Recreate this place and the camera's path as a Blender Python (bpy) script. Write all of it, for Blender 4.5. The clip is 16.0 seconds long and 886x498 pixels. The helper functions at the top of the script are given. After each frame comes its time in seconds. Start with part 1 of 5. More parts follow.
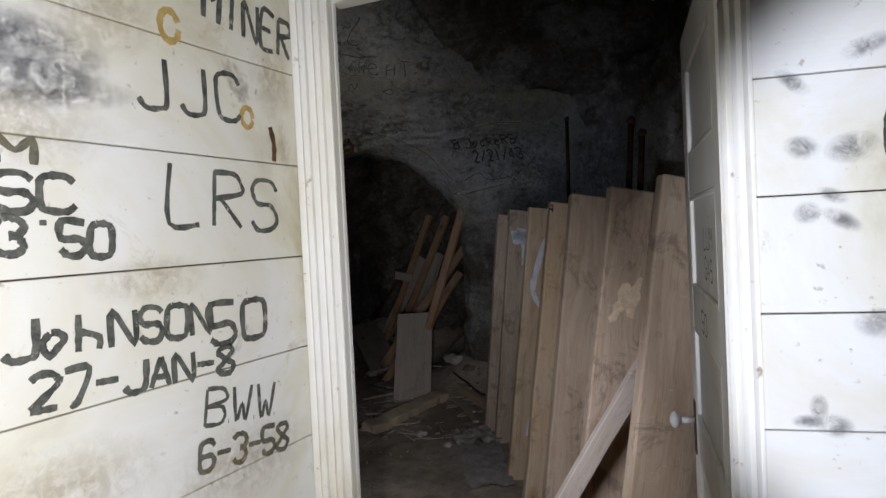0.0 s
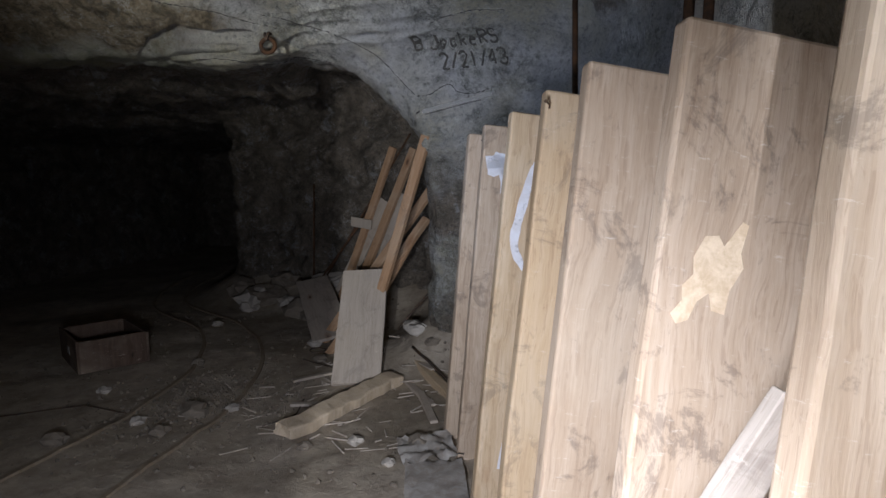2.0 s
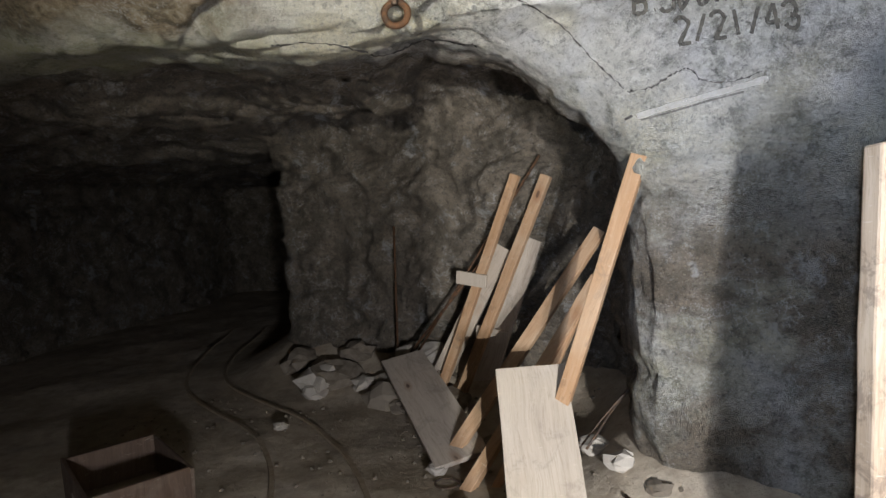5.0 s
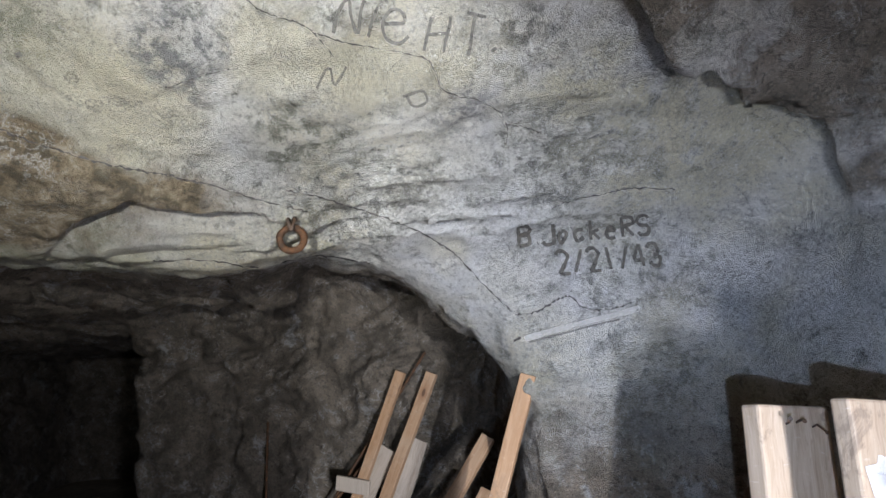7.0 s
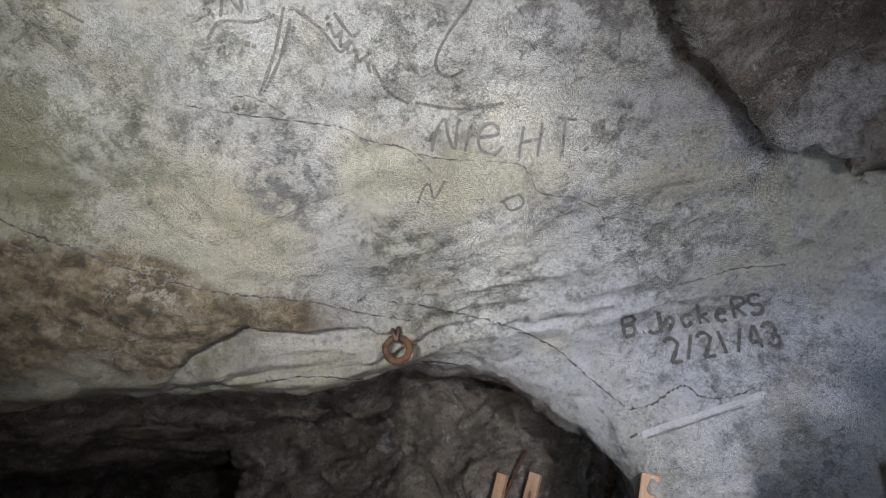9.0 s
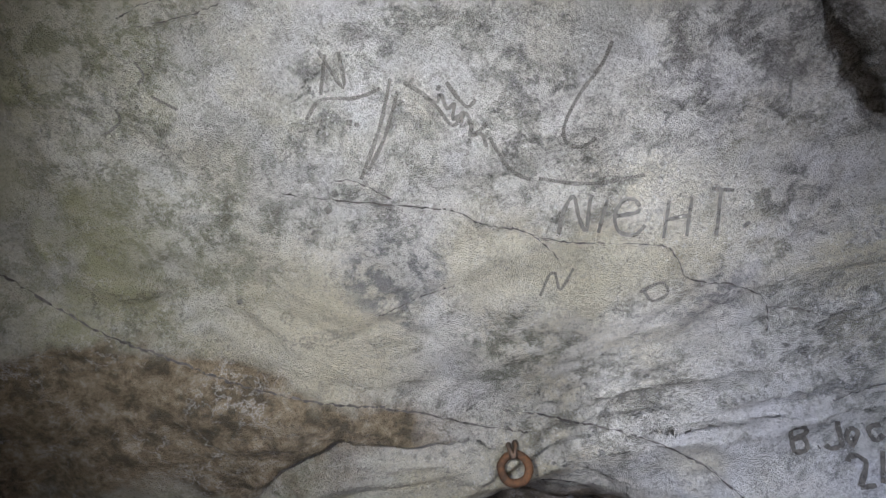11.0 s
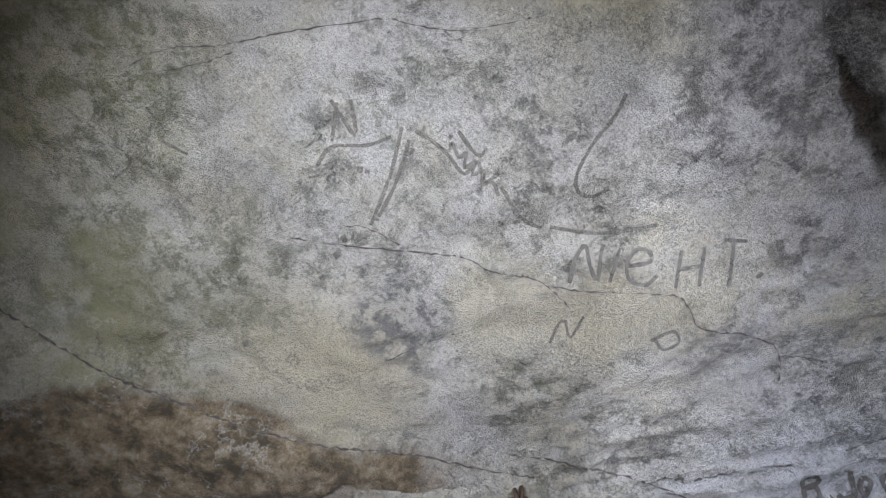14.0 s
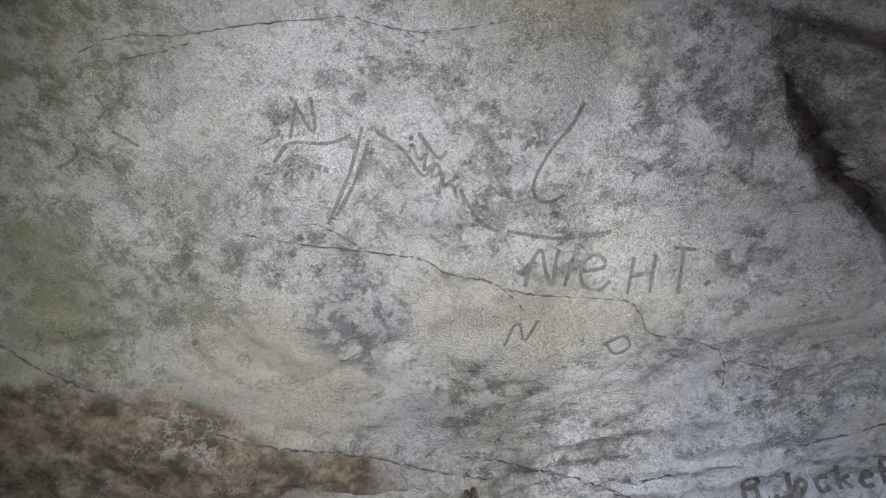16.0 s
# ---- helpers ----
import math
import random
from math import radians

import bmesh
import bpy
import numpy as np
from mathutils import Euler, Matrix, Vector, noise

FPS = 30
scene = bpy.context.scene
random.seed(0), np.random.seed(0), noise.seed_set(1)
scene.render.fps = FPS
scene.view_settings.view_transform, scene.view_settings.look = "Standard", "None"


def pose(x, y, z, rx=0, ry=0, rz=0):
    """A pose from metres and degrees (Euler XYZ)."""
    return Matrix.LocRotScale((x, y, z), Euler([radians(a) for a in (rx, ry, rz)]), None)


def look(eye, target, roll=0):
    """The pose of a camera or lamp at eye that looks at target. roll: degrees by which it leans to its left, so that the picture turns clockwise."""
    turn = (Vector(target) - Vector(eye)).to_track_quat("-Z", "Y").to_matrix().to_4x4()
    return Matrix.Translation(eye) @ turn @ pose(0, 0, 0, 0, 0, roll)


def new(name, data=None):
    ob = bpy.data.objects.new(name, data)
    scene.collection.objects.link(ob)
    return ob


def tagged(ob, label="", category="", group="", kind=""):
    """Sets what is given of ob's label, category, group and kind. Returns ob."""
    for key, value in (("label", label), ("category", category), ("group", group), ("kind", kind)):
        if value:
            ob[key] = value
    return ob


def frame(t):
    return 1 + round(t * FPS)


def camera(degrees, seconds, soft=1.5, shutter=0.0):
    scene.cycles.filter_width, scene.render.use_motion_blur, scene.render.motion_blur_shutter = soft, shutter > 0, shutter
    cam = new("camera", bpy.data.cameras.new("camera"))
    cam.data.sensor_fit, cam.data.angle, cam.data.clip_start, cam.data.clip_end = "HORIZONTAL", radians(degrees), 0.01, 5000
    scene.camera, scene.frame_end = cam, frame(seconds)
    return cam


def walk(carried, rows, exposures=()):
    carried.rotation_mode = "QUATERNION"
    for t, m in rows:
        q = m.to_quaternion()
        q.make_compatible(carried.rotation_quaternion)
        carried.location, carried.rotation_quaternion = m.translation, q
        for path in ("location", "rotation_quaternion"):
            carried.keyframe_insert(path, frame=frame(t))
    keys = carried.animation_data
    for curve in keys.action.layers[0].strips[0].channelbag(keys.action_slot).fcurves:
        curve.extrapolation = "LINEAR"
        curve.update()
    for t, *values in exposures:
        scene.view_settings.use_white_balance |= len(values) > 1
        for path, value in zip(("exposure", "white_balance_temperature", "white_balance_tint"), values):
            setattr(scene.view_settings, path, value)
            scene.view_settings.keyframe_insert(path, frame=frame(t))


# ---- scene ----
cam = camera(71.7, 16.0)
PATH = [
    (0, (0.686, 0.138, 1.5), (0.334, 2.106, 1.449), -2.8),
    (0.5, (0.723, 0.488, 1.444), (0.411, 2.463, 1.405), -3.4),
    (0.9, (0.779, 0.807, 1.405), (0.517, 2.789, 1.35), -3.1),
    (1, (0.77, 0.845, 1.398), (0.508, 2.826, 1.31), -2.7),
    (1.5, (0.699, 1.244, 1.364), (0.403, 3.212, 1.171), -1.9),
    (2, (0.667, 1.55, 1.377), (0.345, 3.512, 1.158), -2.0),
    (2.5, (0.662, 2.014, 1.315), (0.252, 3.956, 1.066), -2.7),
    (3, (0.488, 2.281, 1.301), (-0.055, 4.185, 1.021), 0.1),
    (3.2, (0.348, 2.393, 1.282), (-0.253, 4.278, 0.99), 0.5),
    (5.3, (-0.614, 3.12, 1.619), (-0.89, 5.099, 1.546), -4.9),
    (5.5, (-0.634, 3.122, 1.671), (-0.847, 5.111, 1.649), -5.1),
    (6, (-0.651, 3.122, 1.76), (-0.711, 5.117, 1.892), -4.6),
    (6.5, (-0.634, 3.125, 1.802), (-0.604, 5.104, 2.086), -3.5),
    (7, (-0.627, 3.132, 1.816), (-0.544, 5.1, 2.163), -4.0),
    (7.5, (-0.626, 3.119, 1.825), (-0.521, 5.076, 2.222), -5.2),
    (8, (-0.652, 3.107, 1.841), (-0.568, 5.046, 2.325), -6.4),
    (8.5, (-0.676, 3.102, 1.868), (-0.68, 5.018, 2.441), -6.9),
    (9, (-0.747, 3.111, 1.884), (-0.856, 5.002, 2.526), -7.6),
    (9.5, (-0.798, 3.208, 1.899), (-0.999, 5.072, 2.597), -8.0),
    (10, (-0.843, 3.348, 1.955), (-1.11, 5.179, 2.714), -7.8),
    (10.2, (-0.878, 3.376, 1.971), (-1.163, 5.186, 2.772), -7.7),
    (12.3, (-0.905, 3.335, 2.129), (-1.227, 5.053, 3.100), -5.6),
    (13, (-0.905, 3.335, 2.129), (-1.220, 5.055, 3.099), -5.6),
    (13.5, (-0.905, 3.335, 2.129), (-1.206, 5.056, 3.101), -5.8),
    (14, (-0.905, 3.335, 2.129), (-1.210, 5.060, 3.094), -5.6),
    (14.5, (-0.905, 3.335, 2.129), (-1.226, 5.056, 3.095), -5.2),
    (15, (-0.905, 3.335, 2.129), (-1.213, 5.057, 3.098), -5.5),
    (15.5, (-0.905, 3.335, 2.129), (-1.154, 5.067, 3.097), -6.1),
    (16, (-0.905, 3.335, 2.129), (-1.074, 5.083, 3.086), -6.4),
]
EXPOSURES = [(0, -1.7, 5900, 15), (0.8, -1.7, 5900, 15), (1.1, -1.2, 5800, 15), (1.5, 0.1, 5650, 15), (2.0, 0.5, 5700, 13), (3.2, 0.95, 5750, 10), (5.3, 2.3, 6250, 11), (7.0, 2.1, 5750, 13), (9.0, 1.88, 5750, 15), (12.3, 1.78, 5550, 18), (16, 1.78, 5550, 18)]
walk(cam, [(t, look(eye, target, roll)) for t, eye, target, roll in PATH], EXPOSURES)

# world: underground, no sky; a trace of grey so that nothing is clipped to pure black
world = bpy.data.worlds.new("mine_dark")
scene.world = world
world.use_nodes = True
world.node_tree.nodes["Background"].inputs[0].default_value = (0.02, 0.022, 0.03, 1)
world.node_tree.nodes["Background"].inputs[1].default_value = 0.02


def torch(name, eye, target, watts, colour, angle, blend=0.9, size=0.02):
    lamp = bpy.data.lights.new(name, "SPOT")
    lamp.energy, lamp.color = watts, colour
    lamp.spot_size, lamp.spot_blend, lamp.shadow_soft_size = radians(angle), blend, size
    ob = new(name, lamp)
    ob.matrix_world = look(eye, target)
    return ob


# The only light is the torch and headlamp that the visitor carries; fixed lamps added at three stations of the walk
# stand in for them.
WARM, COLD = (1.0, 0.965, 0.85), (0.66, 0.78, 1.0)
# one carried light split in two, aimed at the walls and clear of the doorway
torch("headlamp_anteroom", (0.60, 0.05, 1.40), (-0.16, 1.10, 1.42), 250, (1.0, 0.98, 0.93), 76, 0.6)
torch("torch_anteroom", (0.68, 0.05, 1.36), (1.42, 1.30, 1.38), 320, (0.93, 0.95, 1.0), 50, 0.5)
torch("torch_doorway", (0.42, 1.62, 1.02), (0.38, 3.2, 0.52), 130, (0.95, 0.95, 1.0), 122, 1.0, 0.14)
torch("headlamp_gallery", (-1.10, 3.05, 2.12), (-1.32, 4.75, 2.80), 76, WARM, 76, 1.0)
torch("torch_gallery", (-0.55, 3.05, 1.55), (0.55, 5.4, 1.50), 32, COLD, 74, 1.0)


# ---- materials ----
class Nodes:
    """A small wrapper to write node trees in few lines."""

    def __init__(self, name):
        self.material = bpy.data.materials.new(name)
        self.material.use_nodes = True
        self.tree = self.material.node_tree
        self.shader = self.tree.nodes["Principled BSDF"]
        self.shader.inputs["Specular IOR Level"].default_value = 0.3
        self.place = self.tree.nodes.new("ShaderNodeNewGeometry").outputs["Position"]

    def put(self, kind, inputs=(), out=0, **settings):
        node = self.tree.nodes.new(kind)
        for key, value in settings.items():
            if key == "operation":
                node.operation = value
            elif key == "blend_type":
                node.blend_type = value
            elif key == "data_type":
                node.data_type = value
            elif key == "feature":
                node.feature = value
            elif key == "noise_dimensions":
                node.noise_dimensions = value
        for key, value in dict(inputs).items():
            self.set(node.inputs[key], value)
        return node.outputs[out]

    def set(self, socket, value):
        if isinstance(value, bpy.types.NodeSocket):
            self.tree.links.new(value, socket)
        else:
            socket.default_value = value

    def noise(self, scale, detail=5.0, rough=0.55, distort=0.0, at=None):
        return self.put("ShaderNodeTexNoise", {"Vector": at or self.place, "Scale": scale, "Detail": detail, "Roughness": rough, "Distortion": distort})

    def ramp(self, fac, *stops):
        node = self.tree.nodes.new("ShaderNodeValToRGB")
        while len(node.color_ramp.elements) < len(stops):
            node.color_ramp.elements.new(0.5)
        for element, (where, colour) in zip(node.color_ramp.elements, stops):
            element.position = where
            element.color = (*colour, 1) if isinstance(colour, tuple) else (colour, colour, colour, 1)
        self.set(node.inputs[0], fac)
        return node.outputs[0]

    def mix(self, fac, a, b, how="MIX"):
        node = self.tree.nodes.new("ShaderNodeMix")
        node.data_type, node.blend_type = "RGBA", how
        for socket, value in zip((node.inputs[0], node.inputs[6], node.inputs[7]), (fac, a, b)):
            self.set(socket, (*value, 1) if isinstance(value, tuple) and len(value) == 3 else value)
        return node.outputs[2]

    def maths(self, how, a, b=0.5):
        return self.put("ShaderNodeMath", {0: a, 1: b}, operation=how)

    def scaled(self, x, y, z, at=None, shift=(0, 0, 0), turn=(0, 0, 0)):
        return self.put("ShaderNodeMapping", {0: at or self.place, 1: shift, 2: turn, 3: (x, y, z)})

    def local(self):
        return self.put("ShaderNodeTexCoord", out=3)

    def done(self, colour, rough=0.85, bumps=(), metal=0.0):
        self.set(self.shader.inputs["Base Color"], (*colour, 1) if isinstance(colour, tuple) else colour)
        self.set(self.shader.inputs["Roughness"], rough)
        self.set(self.shader.inputs["Metallic"], metal)
        last = None
        for height, strength, distance in bumps:
            node = self.tree.nodes.new("ShaderNodeBump")
            node.inputs["Strength"].default_value, node.inputs["Distance"].default_value = strength, distance
            self.set(node.inputs["Height"], height)
            if last:
                self.tree.links.new(last, node.inputs["Normal"])
            last = node.outputs[0]
        if last:
            self.tree.links.new(last, self.shader.inputs["Normal"])
        return self.material


def rock_material():
    n = Nodes("mine_rock")
    broad, middle, fine = n.noise(0.8, 4, 0.6, 0.2), n.noise(5.0, 9, 0.72, 0.15), n.noise(34, 8, 0.75)
    flecks, grit = n.noise(13, 10, 0.78, 0.25), n.noise(95, 5, 0.7)
    plates = n.put("ShaderNodeTexVoronoi", {"Vector": n.mix(0.10, n.place, n.put("ShaderNodeTexNoise", {"Vector": n.place, "Scale": 9.0, "Detail": 5.0}, out=1), "LINEAR_LIGHT"), "Scale": 7.0, "Randomness": 1.0})
    # pale calcite crust with yellow-green tones, grey-blue and grey-green patches
    crust = n.ramp(broad, (0.36, (0.66, 0.61, 0.45)), (0.46, (0.76, 0.73, 0.65)), (0.54, (0.72, 0.71, 0.70)), (0.64, (0.66, 0.62, 0.46)))
    streak = n.noise(3.4, 9, 0.72, 0.5, n.scaled(0.8, 1.0, 1.5, turn=(0.3, 0.5, 0.4)))
    crust = n.mix(n.ramp(streak, (0.48, 0.0), (0.60, 0.4)), crust, (0.42, 0.42, 0.38))
    # weathered patches: mottled grey-green, pitted
    patch = n.ramp(n.noise(1.9, 10, 0.78, 0.4), (0.49, 0.0), (0.54, 1.0))
    mottle = n.ramp(flecks, (0.42, (0.08, 0.08, 0.065)), (0.465, (0.24, 0.24, 0.19)), (0.50, (0.44, 0.435, 0.37)), (0.54, (0.72, 0.71, 0.66)))
    crust = n.mix(n.maths("MULTIPLY", patch, 0.72), crust, mottle)
    # dark specks, and the shade of small pits, put into the colour
    pits = n.ramp(n.noise(17, 6, 0.66, 0.5), (0.59, 0.0), (0.61, 0.95))
    crust = n.mix(n.maths("MULTIPLY", pits, n.maths("ADD", n.maths("MULTIPLY", patch, 0.7), 0.06)), crust, (0.07, 0.07, 0.06))
    crust = n.mix(n.ramp(fine, (0.40, 0.6), (0.455, 0.0)), crust, (0.25, 0.24, 0.21))
    crust = n.mix(n.ramp(n.noise(1.3, 6, 0.7, 0.3, n.scaled(1, 1, 1, shift=(3, 9, 1))), (0.54, 0.0), (0.68, 0.45)), crust, (0.56, 0.51, 0.33))
    crust = n.mix(n.ramp(grit, (0.36, 0.5), (0.43, 0.0)), crust, (0.30, 0.29, 0.26))
    crust = n.mix(n.ramp(grit, (0.58, 0.0), (0.64, 0.75)), crust, (0.90, 0.90, 0.89))
    # ragged patches placed to fit the camera's view of the roof: (place, reach, colour, cover, flecked)
    torn = n.mix(0.16, n.place, n.put("ShaderNodeTexNoise", {"Vector": n.place, "Scale": 6.0, "Detail": 8.0, "Roughness": 0.72}, out=1), "LINEAR_LIGHT")
    spotted = n.ramp(flecks, (0.45, 1.0), (0.52, 0.15))
    for centre, reach, colour, cover, flecked in (
            ((-1.04, 4.95, 2.82), 0.20, (0.70, 0.65, 0.48), 0.55, False), ((-0.74, 5.02, 2.76), 0.22, (0.69, 0.64, 0.47), 0.6, False), ((-1.66, 5.08, 2.70), 0.42, (0.72, 0.65, 0.45), 0.5, False),
            ((-1.32, 4.94, 2.82), 0.19, (0.17, 0.175, 0.18), 0.85, True), ((-1.03, 5.23, 2.60), 0.21, (0.15, 0.155, 0.11), 0.8, True), ((-0.42, 5.18, 2.63), 0.16, (0.20, 0.20, 0.20), 0.8, True),
            ((-1.91, 4.16, 3.30), 0.46, (0.14, 0.15, 0.09), 0.75, True), ((-0.30, 4.50, 3.12), 0.34, (0.16, 0.15, 0.14), 0.7, True), ((-0.19, 4.94, 2.82), 0.14, (0.12, 0.12, 0.11), 0.8, True),
            ((-1.75, 4.71, 3.00), 0.34, (0.16, 0.165, 0.13), 0.6, True), ((-2.30, 4.66, 3.03), 0.38, (0.17, 0.17, 0.11), 0.6, True)):
        far = n.put("ShaderNodeVectorMath", {0: torn, 1: centre}, out=1, operation="DISTANCE")
        there = n.maths("MULTIPLY", n.put("ShaderNodeMapRange", {0: far, 1: reach, 2: reach * 0.55}), cover)
        crust = n.mix(n.maths("MULTIPLY", there, spotted) if flecked else there, crust, colour)
    # sharp ragged edges where thin flakes have come away, their shaded and lit rims painted into the colour
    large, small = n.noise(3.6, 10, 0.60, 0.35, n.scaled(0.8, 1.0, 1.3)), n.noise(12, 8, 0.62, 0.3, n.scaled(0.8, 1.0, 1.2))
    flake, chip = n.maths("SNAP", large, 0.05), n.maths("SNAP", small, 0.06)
    painted_shade_rim = n.maths("MAXIMUM", n.ramp(n.maths("MODULO", large, 0.05), (0.0, 1.0), (0.0035, 0.0)), n.maths("MULTIPLY", n.ramp(n.maths("MODULO", small, 0.06), (0.0, 1.0), (0.008, 0.0)), 0.75))
    painted_shade_rim = n.maths("MULTIPLY", painted_shade_rim, n.ramp(n.noise(4.2, 6, 0.7, 0.2, n.scaled(1, 1, 1, shift=(8, 4, 3))), (0.43, 0.0), (0.52, 0.85)))
    crust = n.mix(painted_shade_rim, crust, (0.17, 0.165, 0.15))
    # pale line beside the dark one: the lit side, put into the colour
    painted_lit_rim = n.ramp(n.maths("MODULO", n.maths("ADD", small, 0.012), 0.06), (0.0, 0.75), (0.012, 0.0))
    crust = n.mix(n.maths("MULTIPLY", painted_lit_rim, n.maths("ADD", n.maths("MULTIPLY", patch, 0.6), 0.3)), crust, (0.84, 0.835, 0.81))
    # brown country rock, broken in plates
    bare = n.ramp(middle, (0.30, (0.10, 0.085, 0.065)), (0.47, (0.27, 0.225, 0.17)), (0.58, (0.40, 0.33, 0.25)), (0.72, (0.52, 0.48, 0.42)))
    bare = n.mix(0.35, bare, n.ramp(plates, (0.05, (0.36, 0.31, 0.25)), (0.32, (0.10, 0.085, 0.065))))
    bare = n.mix(n.ramp(flecks, (0.54, 0.0), (0.66, 0.6)), bare, (0.06, 0.052, 0.042))
    bare = n.mix(n.ramp(n.noise(3.1, 9, 0.74, 0.3, n.scaled(1, 1, 1, shift=(7, 1, 4))), (0.57, 0.0), (0.63, 0.7)), bare, (0.56, 0.55, 0.53))
    bare = n.mix(n.ramp(fine, (0.40, 0.75), (0.47, 0.0)), bare, (0.075, 0.062, 0.048))
    bare = n.mix(n.ramp(grit, (0.55, 0.0), (0.66, 0.55)), bare, (0.56, 0.47, 0.33))
    # the crust covers the old working face; bare rock shows in the recess, low down, and on the slabs parted from the roof
    ragged = n.mix(0.30, n.place, n.put("ShaderNodeTexNoise", {"Vector": n.place, "Scale": 2.4, "Detail": 8.0, "Roughness": 0.7}, out=1), "LINEAR_LIGHT")
    node = n.put("ShaderNodeSeparateXYZ", {0: ragged}).node
    x_axis, y_axis, z_axis = node.outputs[0], node.outputs[1], node.outputs[2]
    deep = n.put("ShaderNodeMapRange", {0: y_axis, 1: 6.00, 2: 6.35})
    low = n.put("ShaderNodeMapRange", {0: z_axis, 1: 1.75, 2: 1.25})
    bareness = n.maths("MAXIMUM", deep, n.maths("MULTIPLY", low, n.ramp(n.noise(2.0, 8, 0.7, 0.4, n.scaled(1, 1, 1, shift=(1, 5, 8))), (0.40, 0.15), (0.55, 1.0))))
    plain_node = n.put("ShaderNodeSeparateXYZ", {0: n.place}).node
    px, py = plain_node.outputs[0], plain_node.outputs[1]
    crease = n.put("ShaderNodeMapRange", {0: px, 1: -2.4, 2: -0.9, 3: 4.80, 4: 5.62})
    slab = n.maths("MULTIPLY", n.put("ShaderNodeMapRange", {0: n.maths("SUBTRACT", py, crease), 1: -0.005, 2: 0.025}), n.put("ShaderNodeMapRange", {0: x_axis, 1: -1.15, 2: -1.45}))
    slab = n.maths("MULTIPLY", slab, n.put("ShaderNodeMapRange", {0: n.maths("SUBTRACT", y_axis, crease), 1: 0.62, 2: 0.45}))
    slab = n.maths("MULTIPLY", slab, n.put("ShaderNodeMapRange", {0: n.maths("ADD", n.maths("MULTIPLY", py, 0.5), n.maths("MULTIPLY", y_axis, 0.5)), 1: 5.52, 2: 5.42}))
    east_line = n.maths("MINIMUM", n.maths("MULTIPLY_ADD", px, 1.17), n.maths("MULTIPLY_ADD", px, 0.44))
    east_line.node.inputs[0].links[0].from_node.inputs[2].default_value = 4.71
    east_line.node.inputs[1].links[0].from_node.inputs[2].default_value = 4.88
    east_edge = n.maths("SUBTRACT", east_line, py)
    hanging = n.maths("MULTIPLY", n.put("ShaderNodeMapRange", {0: east_edge, 1: -0.01, 2: 0.03}), n.put("ShaderNodeMapRange", {0: z_axis, 1: 2.25, 2: 2.35}))
    hanging = n.maths("MULTIPLY", hanging, n.put("ShaderNodeMapRange", {0: px, 1: -0.2, 2: 0.02}))
    hanging = n.maths("MULTIPLY", hanging, n.ramp(n.noise(2.3, 8, 0.7, 0.4, n.scaled(1, 1, 1, shift=(6, 2, 9))), (0.40, 0.25), (0.50, 1.0)))
    bareness = n.maths("MAXIMUM", bareness, n.maths("MAXIMUM", slab, n.maths("MULTIPLY", hanging, 0.9)))
    # yellow-green tint, stronger towards the west end of the roof
    west_tint = n.maths("MULTIPLY", n.put("ShaderNodeMapRange", {0: x_axis, 1: -1.5, 2: -2.2}), n.ramp(n.noise(2.6, 8, 0.72, 0.4, n.scaled(1, 1, 1, shift=(5, 3, 2))), (0.40, 0.15), (0.58, 0.75)))
    crust = n.mix(west_tint, crust, (0.40, 0.39, 0.22))
    bare = n.mix(n.maths("MULTIPLY", slab, 0.85), bare, n.ramp(flecks, (0.42, (0.12, 0.098, 0.062)), (0.50, (0.29, 0.23, 0.145)), (0.56, (0.42, 0.345, 0.23)), (0.62, (0.56, 0.50, 0.40))))
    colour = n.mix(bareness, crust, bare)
    # fine crazing of the surface: broken pale and dark threads
    warped = n.mix(0.12, n.place, n.put("ShaderNodeTexNoise", {"Vector": n.place, "Scale": 11.0, "Detail": 7.0, "Roughness": 0.7}, out=1), "LINEAR_LIGHT")
    threads = n.put("ShaderNodeTexVoronoi", {"Vector": n.scaled(0.7, 1.0, 1.5, warped), "Scale": 11.0}, feature="DISTANCE_TO_EDGE")
    crazed = n.ramp(n.noise(2.7, 6, 0.7, 0.2, n.scaled(1, 1, 1, shift=(2, 8, 6))), (0.46, 0.0), (0.56, 1.0))
    thread = n.maths("MULTIPLY", n.ramp(threads, (0.0, 1.0), (0.045, 0.0)), crazed)
    colour = n.mix(n.maths("MULTIPLY", thread, 0.8), colour, n.ramp(middle, (0.47, (0.11, 0.105, 0.09)), (0.52, (0.82, 0.81, 0.77))))
    # hairline cracks, mostly along the bedding
    cells = n.put("ShaderNodeTexVoronoi", {"Vector": n.scaled(0.7, 1.0, 1.9, n.mix(0.28, n.place, n.put("ShaderNodeTexNoise", {"Vector": n.place, "Scale": 3.6, "Detail": 8.0, "Roughness": 0.65}, out=1), "LINEAR_LIGHT")), "Scale": 2.1}, feature="DISTANCE_TO_EDGE")
    crack = n.maths("MULTIPLY", n.ramp(cells, (0.0, 1.0), (0.008, 0.0)), n.ramp(n.noise(2.1, 3), (0.54, 0.0), (0.60, 1.0)))
    colour = n.mix(n.maths("MULTIPLY", crack, 0.7), colour, (0.05, 0.045, 0.04))
    relief = n.maths("ADD", middle, n.maths("ADD", n.maths("MULTIPLY", crack, -0.35), n.maths("MULTIPLY", thread, -0.06)))
    return n.done(colour, 0.9, [(relief, 0.8, 0.06), (streak, 0.5, 0.04), (flecks, 0.9, 0.04), (plates, 0.5, 0.03), (flake, 1.0, 0.22), (chip, 1.0, 0.17), (fine, 1.0, 0.030), (grit, 1.0, 0.011)])


